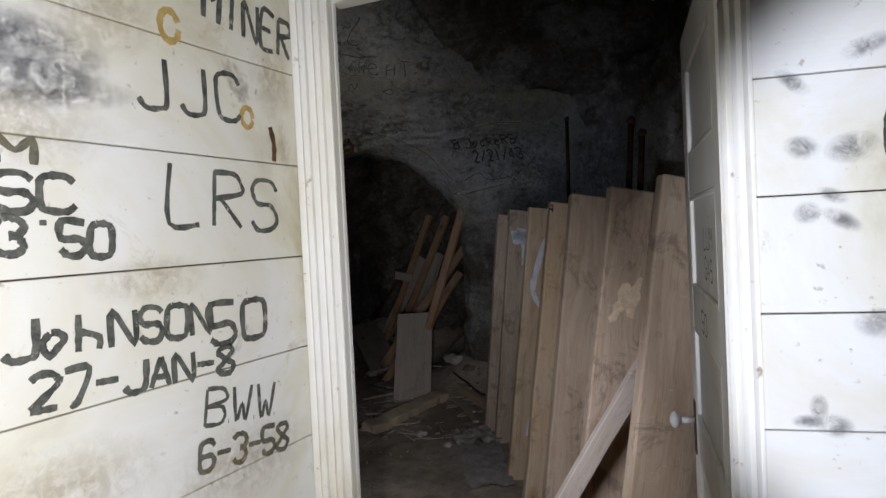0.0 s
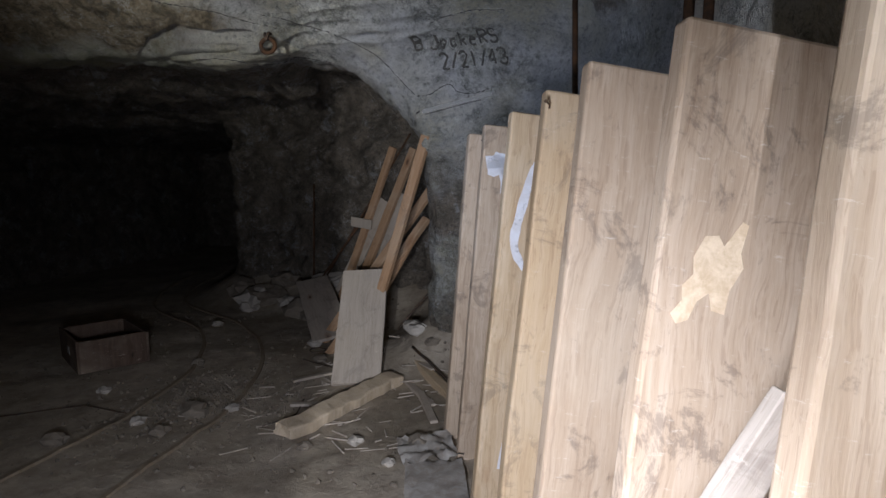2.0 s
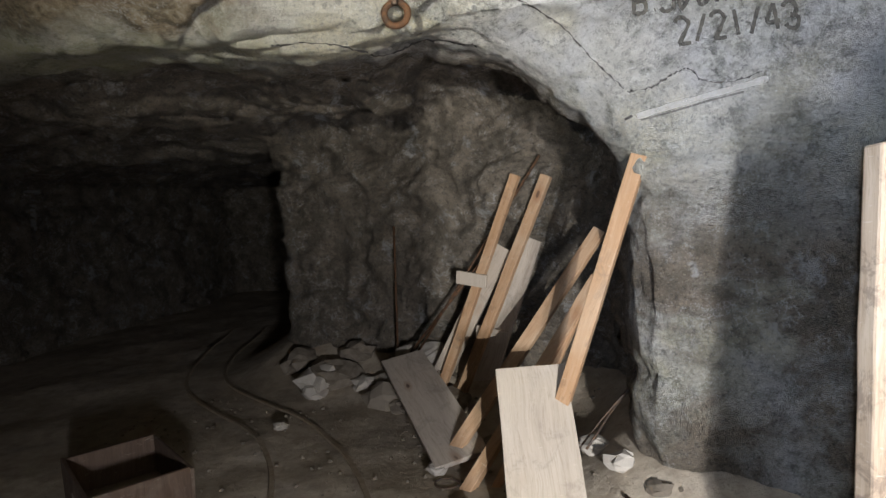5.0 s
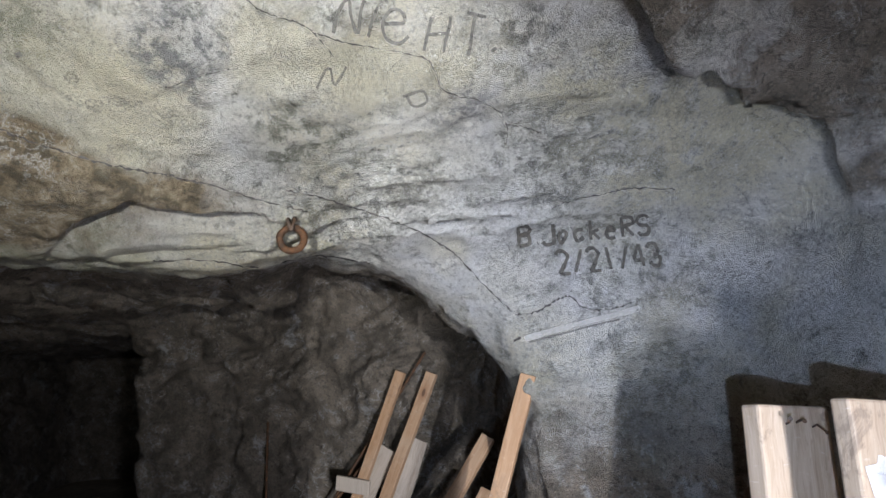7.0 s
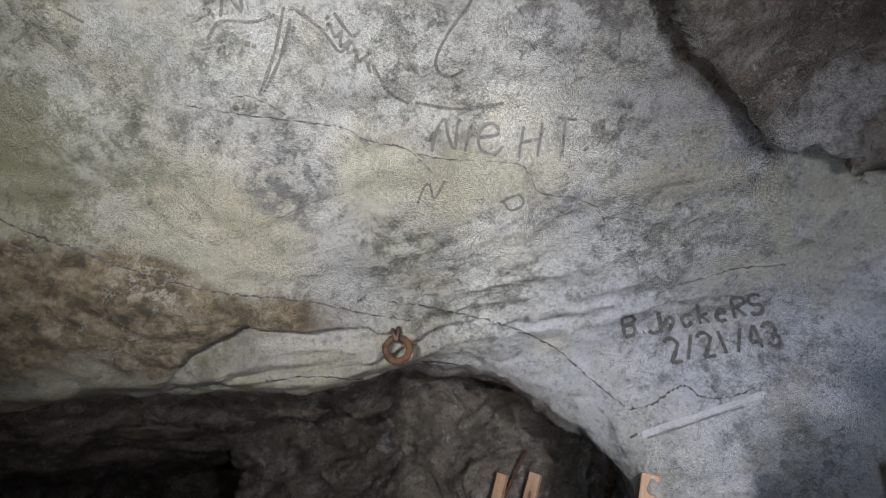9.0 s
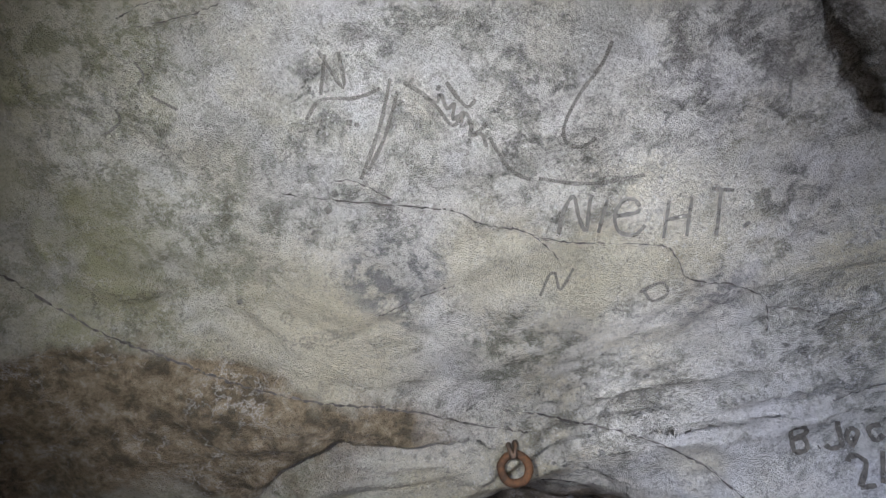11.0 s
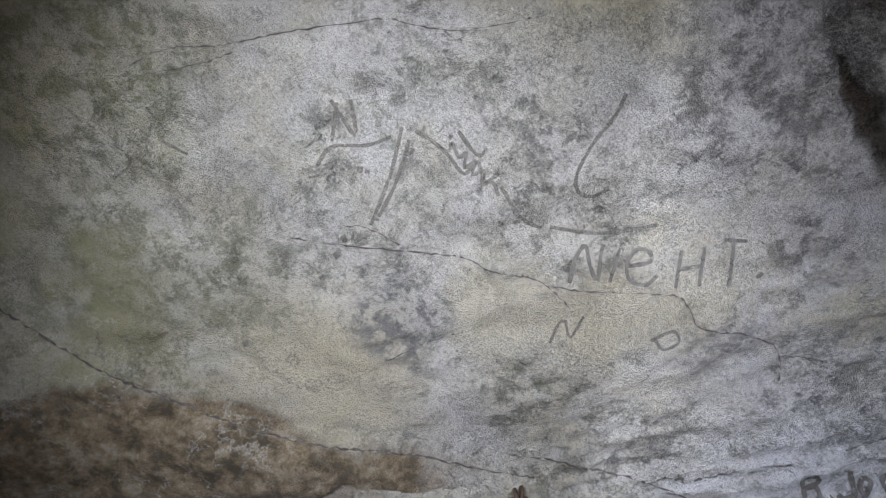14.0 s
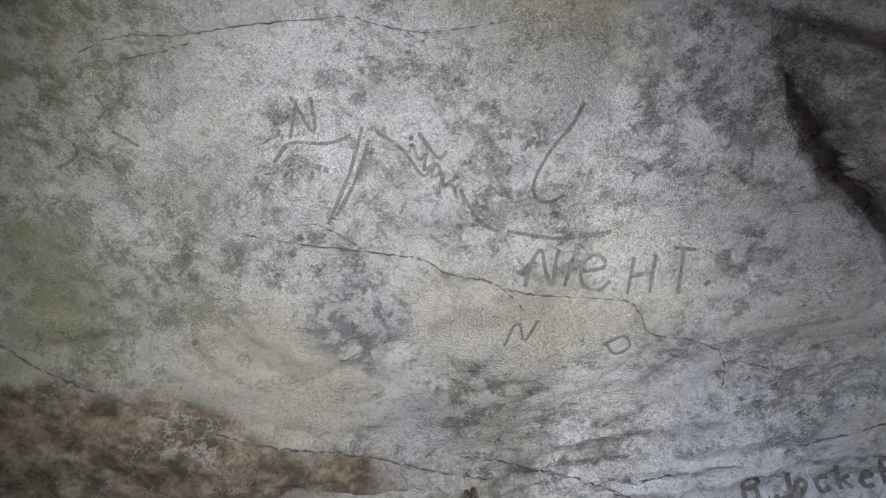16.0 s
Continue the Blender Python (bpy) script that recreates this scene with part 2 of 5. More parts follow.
def dirt_material():
    n = Nodes("mine_dirt")
    broad, fine = n.noise(1.1, 6, 0.6, 0.5), n.noise(30, 7, 0.7)
    colour = n.ramp(broad, (0.3, (0.33, 0.27, 0.19)), (0.52, (0.47, 0.395, 0.295)), (0.7, (0.56, 0.485, 0.385)))
    colour = n.mix(n.ramp(n.noise(7, 7, 0.7), (0.42, 0.0), (0.66, 0.6)), colour, (0.19, 0.15, 0.11))
    colour = n.mix(n.ramp(fine, (0.55, 0.0), (0.72, 0.5)), colour, (0.45, 0.40, 0.32))
    return n.done(colour, 0.95, [(n.noise(9, 8, 0.7), 0.6, 0.03), (fine, 0.7, 0.01)])


def stone_material(name, dark, light):
    n = Nodes(name)
    tone = n.put("ShaderNodeObjectInfo", out=5)
    return n.done(n.mix(tone, n.ramp(n.noise(18, 6), (0.3, dark), (0.7, light)), light), 0.9, [(n.noise(40, 6, 0.7), 0.6, 0.006)])


def white_paint_material():
    n = Nodes("old_white_paint")
    grime = n.noise(1.7, 7, 0.62, 0.8)
    colour = n.ramp(grime, (0.34, (0.58, 0.53, 0.37)), (0.46, (0.75, 0.72, 0.60)), (0.58, (0.81, 0.80, 0.75)))
    colour = n.mix(n.ramp(n.noise(5.5, 6, 0.7, 1.0), (0.61, 0.0), (0.72, 0.55)), colour, (0.42, 0.33, 0.16))
    colour = n.mix(n.ramp(n.noise(3.3, 5, 0.6, 0.2, n.scaled(1, 1, 1, shift=(4, 2, 7))), (0.66, 0.0), (0.72, 0.7)), colour, (0.13, 0.12, 0.11))
    colour = n.mix(n.ramp(n.noise(48, 4, 0.6), (0.66, 0.0), (0.74, 0.6)), colour, (0.25, 0.21, 0.14))
    grain = n.noise(20, 6, 0.6, 0.3, n.scaled(0.6, 0.6, 8))
    return n.done(colour, 0.55, [(grain, 0.12, 0.004), (n.noise(130, 3), 0.1, 0.002)])


def casing_material():
    n = Nodes("worn_white_casing_paint")
    colour = n.ramp(n.noise(3.0, 7, 0.65, 0.5, n.scaled(1, 1, 0.5)), (0.30, (0.62, 0.56, 0.40)), (0.5, (0.80, 0.77, 0.68)), (0.65, (0.83, 0.82, 0.78)))
    colour = n.mix(n.ramp(n.noise(16, 6, 0.75), (0.63, 0.0), (0.70, 0.8)), colour, (0.26, 0.20, 0.12))
    return n.done(colour, 0.5, [(n.noise(24, 6, 0.7), 0.3, 0.004)])


def wood_material(name, dark, mid, light, dirt=0.45):
    """Sawn softwood with the grain along each piece's own z axis."""
    n = Nodes(name)
    here = n.local()
    shift = n.put("ShaderNodeCombineXYZ", {0: n.maths("MULTIPLY", n.put("ShaderNodeObjectInfo", out=5), 37.0), 1: 1.0, 2: n.maths("MULTIPLY", n.put("ShaderNodeObjectInfo", out=5), 11.0)})
    here = n.put("ShaderNodeVectorMath", {0: here, 1: shift})
    bent = n.mix(0.06, here, n.put("ShaderNodeTexNoise", {"Vector": here, "Scale": 2.2, "Detail": 3.0}, out=1), "LINEAR_LIGHT")
    rings = n.noise(3.2, 7, 0.65, 0.6, n.scaled(9, 9, 0.55, bent))
    fibre = n.noise(6.0, 5, 0.7, 0.0, n.scaled(34, 34, 0.8, here))
    colour = n.ramp(rings, (0.28, dark), (0.48, mid), (0.70, light))
    colour = n.mix(0.28, colour, n.ramp(fibre, (0.3, dark), (0.7, light)))
    tone = n.put("ShaderNodeObjectInfo", out=5)
    colour = n.mix(n.maths("MULTIPLY", tone, 0.5), colour, (mid[0] * 0.86, mid[1] * 0.82, mid[2] * 0.76), "MIX")
    # fine dark latewood lines
    lines = n.noise(5.0, 4, 0.6, 0.4, n.scaled(26, 26, 0.45, bent))
    colour = n.mix(n.ramp(lines, (0.56, 0.0), (0.62, 0.28)), colour, (dark[0] * 0.75, dark[1] * 0.66, dark[2] * 0.6))
    # knots: a dark heart in a darker halo
    cells = n.put("ShaderNodeTexVoronoi", {"Vector": n.scaled(4.5, 4.5, 1.9, bent), "Scale": 1.0})
    colour = n.mix(n.ramp(cells, (0.07, 0.6), (0.19, 0.0)), colour, (dark[0] * 0.9, dark[1] * 0.7, dark[2] * 0.55))
    colour = n.mix(n.ramp(cells, (0.045, 0.95), (0.065, 0.0)), colour, (dark[0] * 0.35, dark[1] * 0.27, dark[2] * 0.25))
    # handling dirt in smears, scuffs across the grain, and pale dust
    smear = n.noise(5, 9, 0.76, 0.8, here)
    colour = n.mix(n.maths("MULTIPLY", n.ramp(smear, (0.55, 0.0), (0.61, 1.0)), dirt), colour, (0.10, 0.075, 0.06))
    scuff = n.noise(4.0, 7, 0.75, 0.2, n.scaled(4, 4, 16, here))
    colour = n.mix(n.ramp(scuff, (0.60, 0.0), (0.68, 0.45)), colour, (0.74, 0.66, 0.54))
    colour = n.mix(n.ramp(n.noise(1.9, 5, 0.6, 0.4, here), (0.5, 0.0), (0.75, 0.35)), colour, (0.60, 0.51, 0.38))
    return n.done(colour, 0.75, [(rings, 0.2, 0.006), (fibre, 0.25, 0.003)])


def brushed(name, colour, other, cover, scale=55.0):
    """Old lettering that has worn through in places."""
    n = Nodes(name)
    worn = n.noise(scale, 6, 0.7, 0.2)
    n.set(n.shader.inputs["Alpha"], n.ramp(n.noise(scale * 0.6, 6, 0.75), (0.30, 0.25 * cover), (0.44, cover)))
    return n.done(n.ramp(worn, (0.38, colour), (0.62, other)), 0.9)


def smudged(name, colour, cover):
    """A soft stain that thins out from its middle."""
    n = Nodes(name)
    far = n.put("ShaderNodeVectorMath", {0: n.local()}, out=1, operation="LENGTH")
    thin = n.put("ShaderNodeMapRange", {0: far, 1: 1.0, 2: 0.25})
    n.set(n.shader.inputs["Alpha"], n.maths("MULTIPLY", n.maths("MULTIPLY", thin, cover), n.ramp(n.noise(38, 7, 0.72, 0.5), (0.36, 0.1), (0.58, 1.0))))
    return n.done(colour, 0.8)


def plain(name, colour, rough, metal=0.0, other=None, scale=12.0, bump=0.3):
    n = Nodes(name)
    spots = n.noise(scale, 6, 0.68, 0.4)
    return n.done(n.ramp(spots, (0.38, colour), (0.62, other or tuple(c * 0.6 for c in colour))), rough, [(n.noise(scale * 4, 6, 0.7), bump, 0.004)], metal)


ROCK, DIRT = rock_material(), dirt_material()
PALE_STONE = stone_material("pale_stone", (0.32, 0.28, 0.22), (0.52, 0.47, 0.40))
BROWN_STONE = stone_material("brown_stone", (0.13, 0.105, 0.075), (0.25, 0.21, 0.16))
WHITE, CASING = white_paint_material(), casing_material()
PLANK = wood_material("sawn_plank_wood", (0.28, 0.19, 0.118), (0.48, 0.365, 0.25), (0.65, 0.53, 0.40))
DARK_WOOD = wood_material("old_dark_box_wood", (0.07, 0.045, 0.03), (0.12, 0.08, 0.055), (0.19, 0.13, 0.09))
PLANK_YELLOW = wood_material("yellow_pine_wood", (0.36, 0.23, 0.12), (0.57, 0.42, 0.25), (0.69, 0.55, 0.37), 0.35)
GREY_WOOD = wood_material("dusty_grey_board_wood", (0.34, 0.28, 0.22), (0.50, 0.43, 0.35), (0.60, 0.53, 0.44), 0.2)
SPLIT_WOOD = wood_material("pale_split_wood", (0.40, 0.30, 0.19), (0.58, 0.47, 0.33), (0.68, 0.58, 0.44), 0.2)
STICK = wood_material("orange_stick_wood", (0.28, 0.15, 0.07), (0.46, 0.28, 0.15), (0.58, 0.42, 0.28), 0.3)
RUST = plain("rusted_iron", (0.17, 0.085, 0.04), 0.8, 0.35, (0.07, 0.045, 0.03), 30)
DARK_IRON = plain("dull_dark_iron", (0.09, 0.075, 0.065), 0.6, 0.6, (0.16, 0.10, 0.06), 25)
SMOKE = brushed("smoke_black_lettering", (0.05, 0.046, 0.04), (0.13, 0.12, 0.10), 0.85)
THIN_SMOKE = brushed("thin_smoke_lettering", (0.10, 0.097, 0.09), (0.20, 0.19, 0.17), 0.72)
FAINT = brushed("faded_grey_lettering_and_shade", (0.12, 0.115, 0.10), (0.22, 0.21, 0.19), 0.62)
PALE_MARK = brushed("pale_grey_marks", (0.48, 0.46, 0.42), (0.62, 0.60, 0.56), 0.5)
SMUDGE, BROWN_SMUDGE = smudged("grey_smudge", (0.12, 0.12, 0.13), 0.58), smudged("brown_smudge", (0.40, 0.31, 0.15), 0.34)
PAINT_BLACK = brushed("brushed_black_paint", (0.05, 0.052, 0.045), (0.15, 0.15, 0.125), 0.9, 40.0)
DUSTY_RAIL = plain("dusty_rusted_rail", (0.26, 0.195, 0.125), 0.85, 0.1, (0.34, 0.28, 0.20), 30)
PAINT_WHITE = brushed("sprayed_white_paint", (0.82, 0.82, 0.84), (0.72, 0.70, 0.69), 0.9, 24.0)
OCHRE = plain("ochre_stain", (0.42, 0.27, 0.07), 0.7, 0.0, (0.56, 0.42, 0.18), 40)
RAW_WOOD = plain("splintered_raw_wood", (0.76, 0.61, 0.42), 0.8, 0.0, (0.60, 0.45, 0.28), 35)
CERAMIC = plain("white_porcelain", (0.75, 0.73, 0.70), 0.25, 0.0, (0.68, 0.66, 0.62), 10, 0.05)
RAG = plain("pale_dusty_rag", (0.48, 0.45, 0.40), 0.95, 0.0, (0.33, 0.29, 0.24), 14, 0.6)
GLASS = plain("green_bottle_glass", (0.06, 0.14, 0.09), 0.15)


# ---- mesh helpers ----
def mesh_of(bm, name, material, smooth=False):
    data = bpy.data.meshes.new(name)
    bmesh.ops.recalc_face_normals(bm, faces=bm.faces)
    bm.to_mesh(data)
    bm.free()
    data.materials.append(material)
    if smooth:
        for polygon in data.polygons:
            polygon.use_smooth = True
    return data


def part(name, bm, material, parent=None, label="", m=None, smooth=False):
    ob = new(name, mesh_of(bm, name, material, smooth))
    if parent:
        ob.parent = parent
    if m is not None:
        ob.matrix_basis = m
    return tagged(ob, label=label)


def box(size, centre=(0, 0, 0), bevel=0.0, segments=1, bm=None):
    bm = bm or bmesh.new()
    made = bmesh.ops.create_cube(bm, size=1.0, matrix=Matrix.Translation(centre) @ Matrix.Diagonal((*size, 1)))
    if bevel:
        edges = list({e for v in made["verts"] for e in v.link_edges})
        bmesh.ops.bevel(bm, geom=edges, offset=bevel, segments=segments, affect="EDGES", profile=0.5)
    return bm


def rod(a, b, radius, sides=8, bm=None, end=None):
    bm = bm or bmesh.new()
    a, b = Vector(a), Vector(b)
    turn = (b - a).to_track_quat("Z", "Y").to_matrix().to_4x4()
    bmesh.ops.create_cone(bm, cap_ends=True, segments=sides, radius1=radius, radius2=end or radius, depth=(b - a).length, matrix=Matrix.Translation((a + b) / 2) @ turn)
    return bm


def tube(points, radius, sides=6, bm=None):
    """A bent round bar along points."""
    bm = bm or bmesh.new()
    points = [Vector(p) for p in points]
    rings = []
    for i, p in enumerate(points):
        ahead = (points[min(i + 1, len(points) - 1)] - points[max(i - 1, 0)]).normalized()
        turn = ahead.to_track_quat("Z", "Y").to_matrix()
        rings.append([bm.verts.new(p + turn @ Vector((radius * math.cos(a), radius * math.sin(a), 0))) for a in (math.tau * k / sides for k in range(sides))])
    for one, two in zip(rings, rings[1:]):
        for k in range(sides):
            bm.faces.new((one[k], one[(k + 1) % sides], two[(k + 1) % sides], two[k]))
    bm.faces.new(rings[0][::-1]), bm.faces.new(rings[-1])
    return bm


def extruded(outline, depth, bm=None):
    """A flat outline in x, y given thickness along z."""
    bm = bm or bmesh.new()
    low, high = ([bm.verts.new((x, y, z)) for x, y in outline] for z in (0, depth))
    bm.faces.new(low[::-1]), bm.faces.new(high)
    for k in range(len(outline)):
        j = (k + 1) % len(outline)
        bm.faces.new((low[k], low[j], high[j], high[k]))
    return bm


def basis(origin, x_axis, z_axis=(0, 0, 1)):
    """A pose with its x along x_axis and its z as near z_axis as it can be."""
    x = Vector(x_axis).normalized()
    y = Vector(z_axis).cross(x).normalized()
    return Matrix.Translation(origin) @ Matrix((x, y, x.cross(y))).transposed().to_4x4()


def jitter(bm, amount, scale=6.0, seed=0.0):
    for v in bm.verts:
        v.co += noise.noise_vector(v.co * scale + Vector((seed, seed * 1.7, 3.1))) * amount
    return bm


# ---- hand lettering: each glyph is a few strokes on a grid 4 wide and 6 high ----
GLYPHS = {
    "A": "0026 2640 1232", "B": "0006 0636454403 033342413000", "C": "4536160501103041", "D": "0006 063645413000", "E": "46060040 0333",
    "G": "45361605011030424323", "H": "0006 0343 4046", "I": "2026", "J": "4641301001", "K": "0006 4603 1440", "L": "060040", "M": "0006234640", "N": "00064046",
    "O": "160501103041453616", "R": "0006 0636454403 1340", "S": "453616050413334241301001", "T": "0646 2620", "U": "060110304146", "W": "0610233046",
    "c": "331302011031", "e": "022232231302011030", "h": "0006 03133230", "k": "0006 3302 1230", "n": "0003 02133230", "o": "1302011021322313", "i": "2023 2525",
    "0": "160501103041453616", "1": "2026", "2": "051636454400 0040", "3": "05163645443323 23334241301001", "4": "360242 3630", "5": "460603334241301001",
    "6": "4536160501103041423303", "7": "06462010", "8": "2314051636453423 2342413010011223", "9": "43130516364540", "/": "0046", "-": "0343", ".": "1010", "'": "2625",
}


def strokes_of(text, width, height, gap=0.35, slope=0.0):
    """Strokes of a text on a plane: lists of (x, y), from its lower left corner."""
    pitch = width / max(1, len(text))
    found = []
    for n, sign in enumerate(text):
        low = sign.islower() and sign not in "hk"
        for run in GLYPHS.get(sign, "").split():
            pairs = [(int(run[k]), int(run[k + 1])) for k in range(0, len(run) - 1, 2)]
            wobble = random.Random(n * 31 + len(run))
            found.append([(pitch * (n + a / 4 * (1 - gap)) + b / 6 * height * slope + wobble.uniform(-1, 1) * height * 0.02,
                           b / 6 * height * (1.15 if low else 1.0) + wobble.uniform(-1, 1) * height * 0.02) for a, b in pairs])
    return found


def smoothed(points, steps=4):
    if len(points) == 2:
        (a, b), (c, d) = points
        return [(a + (c - a) * k / 6, b + (d - b) * k / 6) for k in range(7)]
    ends = [points[0], *points, points[-1]]
    made = []
    for p, q, r, s in zip(ends, ends[1:], ends[2:], ends[3:]):
        for k in range(steps):
            t = k / steps
            made.append(tuple(0.5 * (2 * q[i] + (r[i] - p[i]) * t + (2 * p[i] - 5 * q[i] + 4 * r[i] - s[i]) * t * t + (3 * q[i] - p[i] - 3 * r[i] + s[i]) * t ** 3) for i in (0, 1)))
    return [*made, points[-1]]


def ribbons(strokes, thick, lay, ragged=False):
    """Brushed strokes with uneven width, each of their points laid by lay(x, y)."""
    bm = bmesh.new()
    for number, stroke in enumerate(strokes):
        if len(set(stroke)) == 1:
            stroke = [(stroke[0][0] - thick * 0.4, stroke[0][1]), (stroke[0][0] + thick * 0.4, stroke[0][1])]
        line = smoothed(stroke)
        wobble = random.Random(number + len(line))
        if ragged:
            line = [(x + (bx - x) * k / 3 + wobble.uniform(-1, 1) * thick * 0.7, y + (by - y) * k / 3 + wobble.uniform(-1, 1) * thick * 0.7) for (x, y), (bx, by) in zip(line, line[1:]) for k in range(3)]
        pairs = []
        for i, (x, y) in enumerate(line):
            ax, ay = line[max(i - 1, 0)]
            bx, by = line[min(i + 1, len(line) - 1)]
            length = math.hypot(bx - ax, by - ay) or 1
            half = thick / 2 * (wobble.uniform(0.1, 1.7) if ragged else wobble.uniform(0.75, 1.2))
            nx, ny = -(by - ay) / length * half, (bx - ax) / length * half
            pairs.append([bm.verts.new(lay(x + nx * s, y + ny * s)) for s in (1, 0, -1)])
        for (a, m1, b), (c, m2, d) in zip(pairs, pairs[1:]):
            bm.faces.new((a, m1, m2, c)), bm.faces.new((m1, b, d, m2))
    return bm


# ---- the mine: a gallery cut in rock, with a brow where the roof drops ----
def lattice(points, cell, seed):
    """Smooth value noise, -1 to 1, at many points."""
    table = np.random.RandomState(seed).uniform(-1, 1, 4096)
    p = points / cell
    base = np.floor(p).astype(np.int64)
    f = p - base
    f = f * f * (3 - 2 * f)
    total = np.zeros(len(points))
    for dx in (0, 1):
        for dy in (0, 1):
            for dz in (0, 1):
                h = ((base[:, 0] + dx) * 73856093) ^ ((base[:, 1] + dy) * 19349663) ^ ((base[:, 2] + dz) * 83492791)
                w = np.where(dx, f[:, 0], 1 - f[:, 0]) * np.where(dy, f[:, 1], 1 - f[:, 1]) * np.where(dz, f[:, 2], 1 - f[:, 2])
                total += table[h % 4096] * w
    return total


def soft_max(a, b, k):
    h = np.maximum(k - np.abs(a - b), 0) / k
    return np.maximum(a, b) + h * h * k / 4


def step(x, a, b):
    t = np.clip((x - a) / (b - a), 0, 1)
    return t * t * (3 - 2 * t)


# plan of the rock on the east side, from beside the door to the far tunnel
EAST = [(1.62, 0.8), (1.60, 2.6), (1.42, 4.0), (1.15, 5.0), (0.78, 5.72), (0.25, 5.87), (-0.15, 5.98), (-0.22, 6.14), (-0.20, 6.35), (-0.10, 7.00), (-0.20, 7.55),
        (-0.85, 7.80), (-1.50, 8.22), (-2.60, 8.70), (-3.18, 8.90), (-3.42, 9.5), (-3.35, 18.0)]
# height of the roof along the gallery, where it slopes down to the brow
ROOF_Y = [0.0, 3.2, 3.9, 4.3, 4.55, 4.78, 4.95, 5.17, 5.27, 5.46, 5.62, 5.72, 5.80]
ROOF_Z = [3.40, 3.42, 3.36, 3.26, 3.11, 2.95, 2.81, 2.64, 2.58, 2.46, 2.37, 2.34, 2.32]


def east_distance(x, y):
    """How far inside the east rock a place of the plan lies (negative in the open)."""
    nearest, side = np.full(x.shape, 1e9), np.zeros(x.shape)
    for (ax, ay), (bx, by) in zip(EAST, EAST[1:]):
        ex, ey = bx - ax, by - ay
        t = np.clip(((x - ax) * ex + (y - ay) * ey) / (ex * ex + ey * ey), 0, 1)
        far = np.hypot(x - ax - t * ex, y - ay - t * ey)
        cross = ex * (y - ay) - ey * (x - ax)
        closer = far < nearest - 1e-9
        side = np.where(closer, np.where(cross < 0, 1.0, -1.0), side)
        nearest = np.minimum(nearest, far)
    return nearest * side


def roof_height(x, y):
    # the brow comes a little forward on the west side
    z = np.interp(y + 0.03 * step(-x, 1.0, 1.7) * step(y, 4.2, 5.0), ROOF_Y, ROOF_Z)
    # a parted slab under the west half: the crease and the brown layer below it
    crease = 5.42 + 0.54 * (x + 1.28) + 0.012 * np.sin(6 * x)
    z = z - 0.09 * step(y, crease - 0.02, crease + 0.03) * (1 - step(x, -1.25, -0.9))
    # layers of the brow
    for where, drop in ((5.50, 0.035), (5.56, 0.04), (5.63, 0.05), (5.70, 0.05)):
        z = z - drop * step(y + 0.05 * np.sin(2.3 * x + where * 7) + 0.03 * np.sin(7.1 * x + where * 30) + 0.02 * np.sin(17 * x + where * 90), where, where + 0.02) * (1 - step(x, -0.25, 0.1)) + drop * 0.8 * step(y, 5.42, 5.74) * (1 - step(x, -0.25, 0.1))
    z = np.maximum(z, 2.28 + 0.03 * step(-x, 1.4, 2.0) + 0.06 * step(-x, 2.0, 2.8) + 0.015 * np.sin(5 * x))
    # a dark hollow bitten out above the lip, where the slab has parted
    hollow = 5.37 + 0.34 * np.abs(x + 1.66) + 0.02 * np.sin(11 * x)
    z = z + 0.15 * step(y, hollow - 0.05, hollow - 0.01) * (1 - step(y, hollow + 0.02, hollow + 0.09)) * step(x, -2.15, -1.85) * (1 - step(x, -1.40, -1.12))
    # the roof is raised behind the lip so that its underside stays dark
    z = z + 0.10 * step(y, 5.84, 5.98) * step(-x, 0.9, 1.3) * (1 - step(y, 7.0, 8.0))
    # behind the brow the roof lifts a little, and there is a hanging block before the far tunnel
    z = z + 0.16 * step(y, 6.35, 6.8) - 0.20 * step(y, 8.2, 9.2)
    z = z - 0.18 * step(-x, 1.35, 1.55) * step(y, 6.6, 7.2) * (1 - step(y, 7.5, 8.4))
    z = z - 0.04 * step(-x, 1.25, 1.45) * step(y, 5.8, 6.2)
    # the arch comes down to the corner of the recess
    z = z - 0.50 * step(x, -0.95, -0.05) * step(y, 5.75, 6.1) * (1 - step(y, 6.5, 7.0))
    # a thick slab hangs over the east side
    edge = np.minimum(4.71 + 1.17 * x, 4.88 + 0.44 * x) - y + 0.022 * np.sin(13 * x + 5 * y) + 0.014 * np.sin(31 * x - 9 * y)
    z = z - 0.11 * step(edge, 0.0, 0.03) * step(x, -0.25, 0.0) * (1 - step(y, 5.5, 5.7))
    return z


def rock_field(x, y, z):
    """Negative in the open, positive in the rock."""
    east = east_distance(x[:, :, 0], y[:, :, 0])[:, :, None] * np.ones_like(z)
    roof = (z - roof_height(x[:, :, 0], y[:, :, 0])[:, :, None]) * 0.75
    west = -7.3 - x
    west = west - 0.12 * np.sin(1.3 * y)
    south = 1.86 - 1.6 * step(x, -0.02, 0.18) - y
    field = soft_max(soft_max(east, roof, 0.22), soft_max(west, south, 0.1), 0.12)
    return soft_max(field, y - 15.5, 0.1)


def axis_steps(*runs):
    places = []
    for a, b, width in runs:
        count = max(1, round((b - a) / width))
        places += [a + (b - a) * k / count for k in range(count)]
    return np.array([*places, runs[-1][1]])


